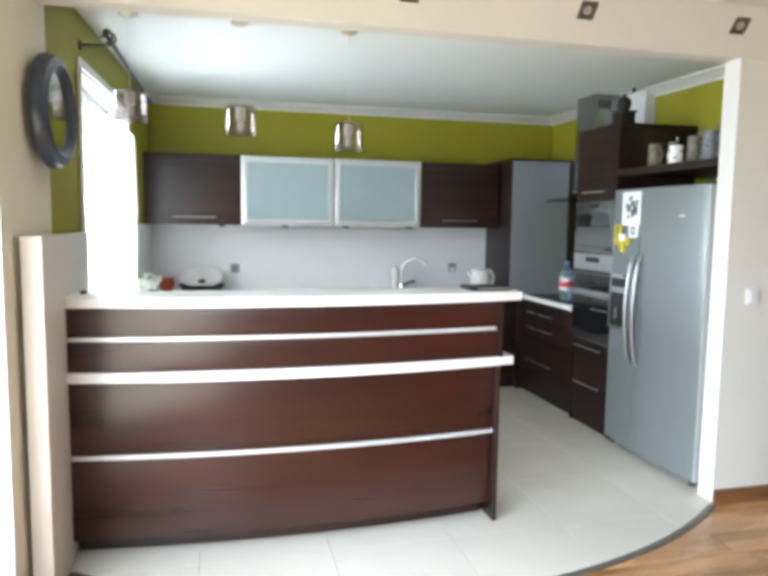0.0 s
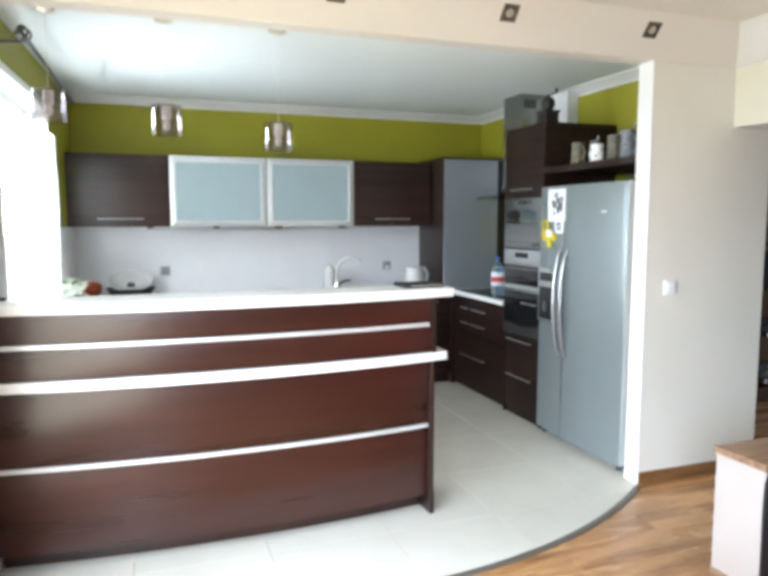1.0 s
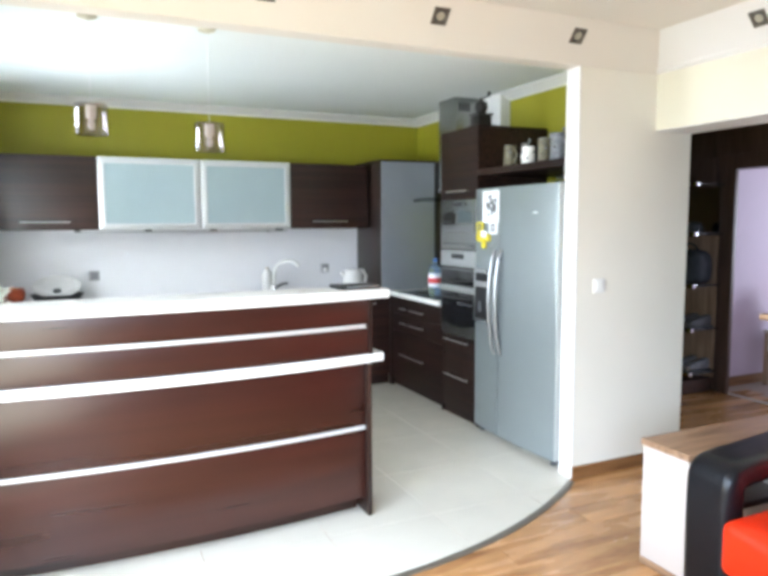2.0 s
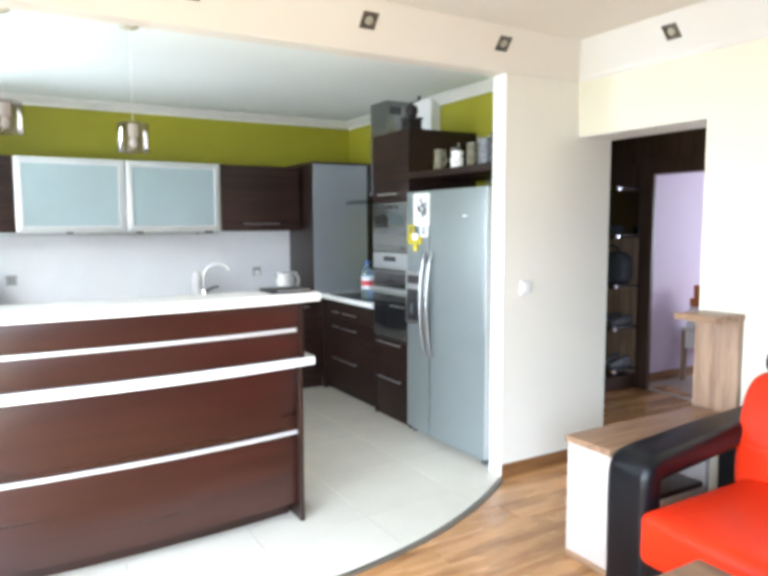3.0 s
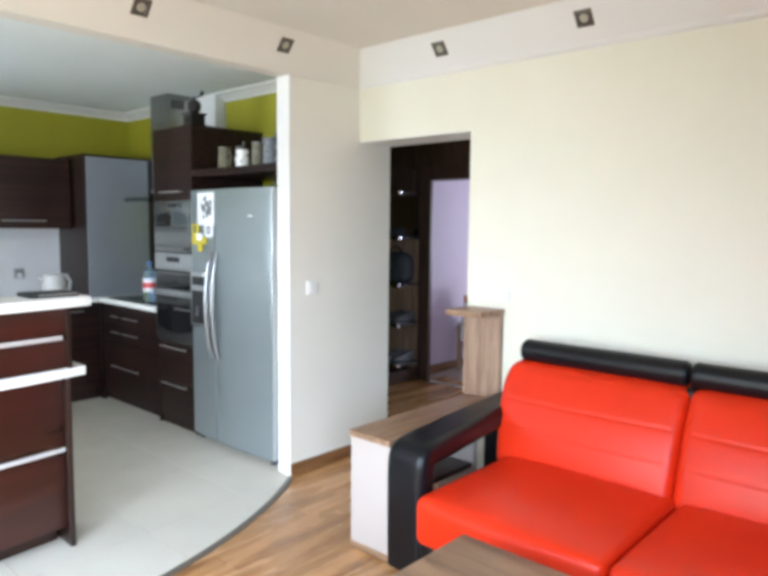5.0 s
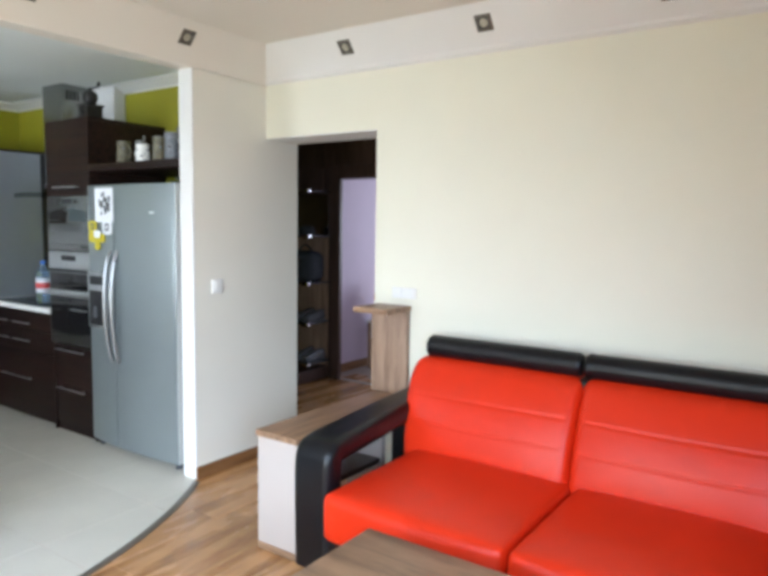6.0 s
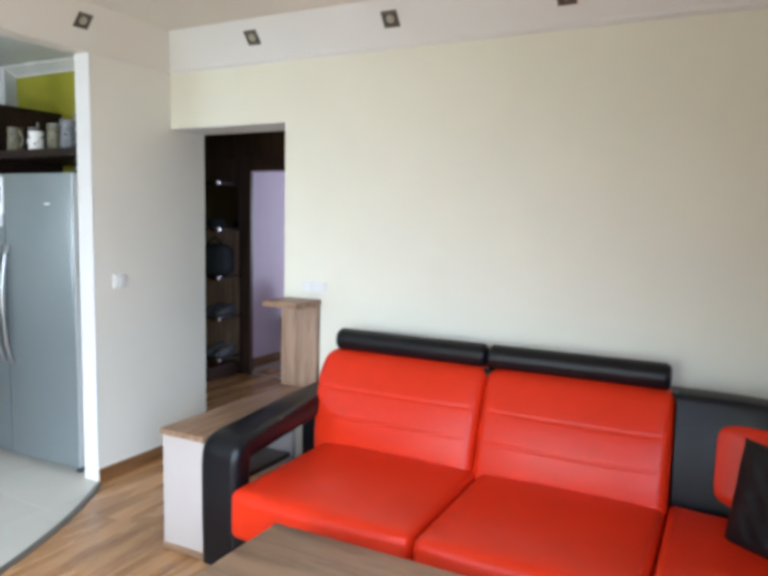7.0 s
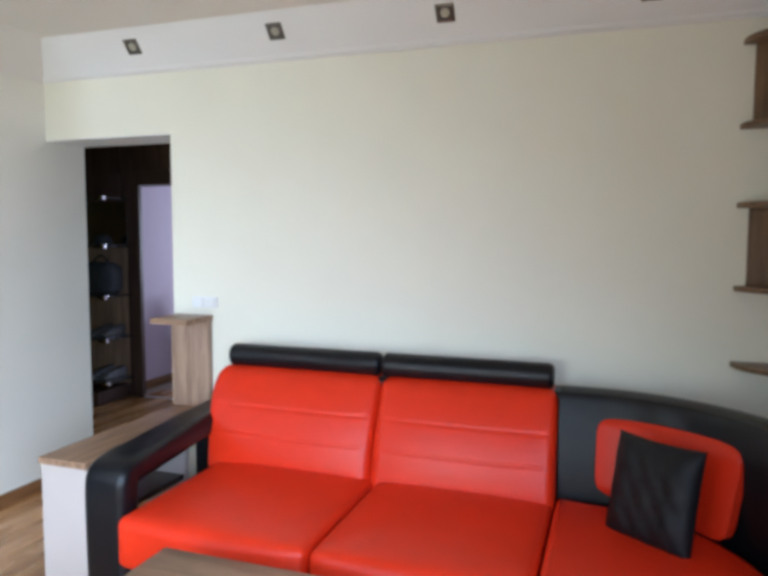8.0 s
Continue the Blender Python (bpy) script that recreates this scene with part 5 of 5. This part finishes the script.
pl = solo("throw_pillow", pillow(), M_PILL, "square black leather throw pillow leaning on the sofa", "pillow", smooth=80)
pl.matrix_world = Matrix.Translation((1.87, -0.917, 0.410)) @ Euler((0, 0, radians(54))).to_matrix().to_4x4() @ Euler((radians(13), radians(0.5), 0)).to_matrix().to_4x4()

# ---- low shelf unit beside the sofa, upright console ----
u = thing("low_shelf_unit", (2.0, 1.417, 0), "low shelf unit with wood top and off-white ends", "shelf unit")
part("top", bx(1.505, 2.498, 1.288, 1.545, 0.553, 0.582, 0.003), M_OAK, u, "walnut brown top")
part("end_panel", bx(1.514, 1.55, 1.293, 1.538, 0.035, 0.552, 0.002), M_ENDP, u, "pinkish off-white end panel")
part("plinth", bx(1.512, 1.552, 1.291, 1.54, 0.0, 0.034, 0.002), M_OAKY, u)
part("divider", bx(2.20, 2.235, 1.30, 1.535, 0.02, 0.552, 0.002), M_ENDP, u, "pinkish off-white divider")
part("shelf", bx(1.551, 2.199, 1.31, 1.53, 0.27, 0.295, 0.002), M_WENGE, u, "dark shelf")
part("bottom_rail", bx(1.551, 2.199, 1.31, 1.33, 0.06, 0.085, 0.002), M_WENGE, u)
c = thing("upright_console", (2.44, 1.45, 0.582), "walnut brown upright stand with a narrow top board", "stand")
part("upright", bx(2.462, 2.498, 1.322, 1.566, 0.5825, 1.0675, 0.003), M_OAKZ, c)
part("top", bx(2.255, 2.498, 1.315, 1.545, 1.068, 1.098, 0.003), M_OAKY, c)

# ---- coffee table ----
t = thing("coffee_table", (0.75, 0.1, 0), "walnut brown laminate coffee table", "table")
part("tabletop", bx(0.36, 1.17, -0.55, 0.635, 0.44, 0.48, 0.004), M_TABLE, t)
for x in (0.43, 1.06):
    for y in (-0.48, 0.53):
        part("leg", bx(x - 0.03, x + 0.04, y - 0.035, y + 0.035, 0, 0.4395, 0.003), M_OAKZ, t)

# ---- wall shelves in the corner ----
def wall_shelf(z, depth):
    y0 = -1.262
    pts = [(2.498, y0)] + [(2.498 - depth * math.sin(a), y0 - 0.30 * (1 - math.cos(a))) for a in np.linspace(0.15, math.pi / 2, 10)] + [(2.498 - depth, -1.95), (2.498, -1.95)]
    return prism(pts, z - 0.022, z, 0.003)


sh = thing("wall_shelves", (2.4, -1.6, 1.0), "walnut brown wall shelves with rounded ends", "shelf")
for z in (2.352, 2.008, 1.682, 1.334, 1.009):
    part("shelf_board", wall_shelf(z, 0.24), M_SHELFB, sh)
for z0, z1 in ((2.009, 2.329), (1.335, 1.659)):
    part("upright", bx(2.476, 2.498, -1.95, -1.308, z0, z1, 0.002), M_SHELFW, sh)

# ---- hall ----
h_ = thing("hall_shelf_unit", (4.3, 3.95, 0), "dark hall shelf unit with glass shelves and mirror back", "shelf unit")
part("side_panel", bx(4.10, 4.46, 4.3, 4.325, 0, 2.11, 0.002), M_HALL, h_)
part("back_panel", bx(4.46, 4.48, 3.60, 4.325, 0, 2.11, 0.002), M_HALL, h_)
part("mirror", bx(4.452, 4.4595, 3.545, 4.29, 1.45, 1.85, 0), M_CHROME, h_, "mirror back")
part("back_lining", bx(4.452, 4.4595, 3.545, 4.29, 0.13, 1.42, 0), M_OAKZ, h_, "brown wood back")
part("base", bx(4.05, 4.459, 3.57, 4.298, 0.0, 0.12, 0.003), M_HALL, h_)
HZ = (0.19, 0.585, 0.975, 1.43, 1.862)
for z in HZ:
    q = part("glass_shelf", bx(4.12, 4.45, 3.50, 4.298, z, z + 0.014, 0.001), M_SMOKE, h_)
    part("shelf_clip", bx(4.085, 4.12, 3.485, 3.575, z - 0.010, z + 0.024, 0.003), M_CHROME, q, "chrome clip")


def shoe(y, z, material, label):
    """A low shoe with its toe to the room: sole, upper, and a collar at the heel."""
    g = thing("shoe", (4.28, y, z), label, "shoe", "shoes on the hall shelves")

    def form(p):
        u = (p.x - 4.13) / 0.28
        r_ = p.copy()
        r_.z = z + 0.014 + (p.z - z - 0.014) * (0.45 + 0.55 * min(1, max(0, u)) ** 0.8)
        r_.y = y + (p.y - y) * (0.72 + 0.28 * math.sin(math.pi * min(1, max(0, u + 0.15))))
        return r_

    part("upper", cushion(4.13, 4.41, y - 0.048, y + 0.048, z + 0.014, z + 0.115, 0.03, (0.004, 0, 0, 0, 0, 0.004), n=8, shape=form), material, g)
    part("sole", bx(4.122, 4.415, y - 0.046, y + 0.046, z + 0.0005, z + 0.0138, 0.005), M_DGREY, g)


for y in (3.57, 3.70):
    shoe(y, HZ[0] + 0.014, M_STONEB, "pale grey shoe on a hall shelf")
    shoe(y, HZ[1] + 0.014, M_PEWTERC, "grey shoe on a glass hall shelf")
b = thing("bag", (4.27, 3.70, HZ[2] + 0.014), "dark soft bag standing on a hall shelf", "bag")
part("body", cushion(4.16, 4.40, 3.53, 3.86, HZ[2] + 0.0145, HZ[2] + 0.30, 0.07, (0.015, 0.01, 0.01, 0.01, 0, 0.02), n=8), M_DULL, b)
part("strap", tube([(4.28, 3.60 + 0.19 * i / 12, HZ[2] + 0.305 + 0.07 * math.sin(math.pi * i / 12)) for i in range(13)], 0.009, 8), M_DULL, b)
b = thing("hat", (4.27, 3.66, HZ[3] + 0.014), "dark round hat on a hall shelf", "hat")
part("crown", lathe([(0.085, 0.004), (0.082, 0.05), (0.066, 0.085), (0.03, 0.10), (0, 0.102)], (4.27, 3.66, HZ[3] + 0.0145), 24), M_DULL, b)
part("brim", lathe([(0.08, 0.006), (0.14, 0.0005), (0.145, 0.003), (0.08, 0.011)], (4.27, 3.66, HZ[3] + 0.0145), 24), M_DULL, b)
t = thing("side_table", (5.4, 3.25, 0), "small pale table with drawer in the lilac room", "table")
part("tabletop", bx(5.10, 5.70, 2.90, 3.535, 0.50, 0.525, 0.004), M_WLAM, t)
for x in (5.13, 5.67):
    for y in (2.93, 3.505):
        part("leg", bx(x - 0.02, x + 0.02, y - 0.02, y + 0.02, 0, 0.4995, 0.002), M_OAKZ, t)
part("drawer", bx(5.108, 5.66, 2.955, 3.48, 0.33, 0.499, 0.004), M_WPLAS, t)
b = thing("book_stack", (5.25, 3.4, 0.525), "stack of white books on the table", "books")
for i, m_ in enumerate((M_PAPER, M_WPLAS, M_PAPER, M_WLAM, M_PAPER)):
    part("book", bx(5.13 + 0.008 * i, 5.36, 3.22, 3.50 - 0.012 * (i % 3), 0.5255 + 0.042 * i, 0.566 + 0.042 * i, 0.003), m_, b)
b = thing("orange_box", (5.25, 3.40, 0.736), "small orange box standing on white books", "box")
bb = bx(5.17, 5.29, 3.30, 3.49, 0.7365, 0.82, 0.008)
bx(5.19, 5.27, 3.33, 3.47, 0.818, 0.95, 0.02, 3, bm=bb)
part("box", bb, M_ORANGE, b)

# ---- floors, in pieces ----
planks = structure("floor", bx(-1.85, 7.1, -3.0, 5.9, -0.02, -0.009, 0), M_GROUT, "oak laminate floor boards")
PW, PL = 0.19, 1.28
meshes = {}
rng = random.Random(3)


def plank(x0, x1, y0):
    key = round(x1 - x0, 3)
    if key not in meshes:
        b = bx(0, key - 0.0016, 0, PW - 0.0016, -0.0088, 0.0, 0.0012, 1)
        meshes[key] = mesh_of("plank", b, M_PLANK)
    ob = new("plank", meshes[key])
    ob.location = (x0, y0, -0.002)
    ob.parent = planks


for r_ in range(-15, 13):
    y = r_ * PW + 0.04
    x = -1.85 + ((r_ * 0.47) % 1.0) * PL - PL
    while x < 4.6:
        a, b2 = max(x, -1.85), min(x + PL, 4.6)
        if b2 - a > 0.03 and y < 2.42:
            plank(a, b2, y)
        x += PL
far = bmesh.new()
for r_ in range(13, 25):
    y = r_ * PW + 0.04
    for k2 in range(2):
        bx(2.81 + 0.9 * k2 + 0.1 * (r_ % 3), 2.81 + 0.9 * k2 + 0.898 + 0.1 * (r_ % 3), y, y + PW - 0.002, -0.011, -0.002, 0, bm=far)
structure("floor_hall", far, M_PLANK, "oak laminate floor boards")
structure("floor_lilac_room", bx(4.533, 7.1, 1.15, 3.61, -0.012, -0.003, 0), M_CARPET, "pale beige floor of the lilac room")

tiles = structure("floor_kitchen", bx(-1.6, 2.6, 2.47, 5.7, -0.008, -0.003, 0), M_GROUT, "cream stoneware floor tiles")
TC, TR = (0.22, 4.687), 2.79
rim = [(TC[0] + TR * math.cos(radians(a)), TC[1] + TR * math.sin(radians(a))) for a in np.linspace(200, 340, 141)]
bed = [p for p in rim if p[1] < 2.47]
structure("floor_tile_bed", prism(bed, -0.008, -0.0035), M_GROUT)


def clip_round(poly):
    """Cuts a tile along the round edge of the kitchen floor."""
    out = poly
    for (ax, ay), (bx_, by) in zip(rim, rim[1:]):
        if not out:
            return out
        side = lambda p: (bx_ - ax) * (p[1] - ay) - (by - ay) * (p[0] - ax)
        res = []
        for p, q in zip(out, out[1:] + out[:1]):
            sp, sq = side(p), side(q)
            if sp >= 0:
                res.append(p)
            if (sp < 0) != (sq < 0):
                f_ = sp / (sp - sq)
                res.append((p[0] + f_ * (q[0] - p[0]), p[1] + f_ * (q[1] - p[1])))
        out = res
    return out


TS = 0.60
PX, PY0, PY1 = 1.897, 2.456, 2.573          # the pier stands on the tiles' corner
for i in range(-5, 4):
    for j in range(-2, 6):
        x0, y0 = 0.91 + i * TS, 2.98 + j * TS
        a0, a1, b0, b1 = max(x0 + 0.0015, -1.52), min(x0 + TS - 0.0015, 2.545), y0 + 0.0015, min(y0 + TS - 0.0015, 5.69)
        for c0, c1, d0, d1 in ((a0, min(a1, PX), b0, b1), (max(a0, PX), a1, b0, min(b1, PY0)), (max(a0, PX), a1, max(b0, PY1), b1)):
            if c1 - c0 < 0.02 or d1 - d0 < 0.02:
                continue
            poly = [(c0, d0), (c1, d0), (c1, d1), (c0, d1)]
            if d0 < 2.46:
                clean = []
                for p in clip_round(poly):
                    if not clean or math.hypot(p[0] - clean[-1][0], p[1] - clean[-1][1]) > 0.004:
                        clean.append(p)
                poly = clean
            if len(poly) < 3:
                continue
            cx_, cy_ = sum(p[0] for p in poly) / len(poly), sum(p[1] for p in poly) / len(poly)
            ob = new("tile", mesh_of("tile", prism([(p[0] - cx_, p[1] - cy_) for p in poly], -0.0085, 0.0), M_TILE))
            ob.location, ob.parent = (cx_, cy_, 0.0), tiles
strip = bmesh.new()
edge = [p for p in rim if p[1] < 2.45]
rs = []
for x, y in edge:
    d_ = Vector((x - TC[0], y - TC[1])).normalized()
    rs.append([strip.verts.new((x + d_.x * o_, y + d_.y * o_, z)) for o_, z in ((-0.006, -0.004), (-0.006, 0.002), (0.004, 0.006), (0.024, 0.006), (0.034, 0.001), (0.034, -0.004))])
for a, b2 in zip(rs, rs[1:]):
    for k2 in range(6):
        strip.faces.new((a[k2], a[(k2 + 1) % 6], b2[(k2 + 1) % 6], b2[k2]))
structure("trim_floor_transition", strip, M_STRIP)
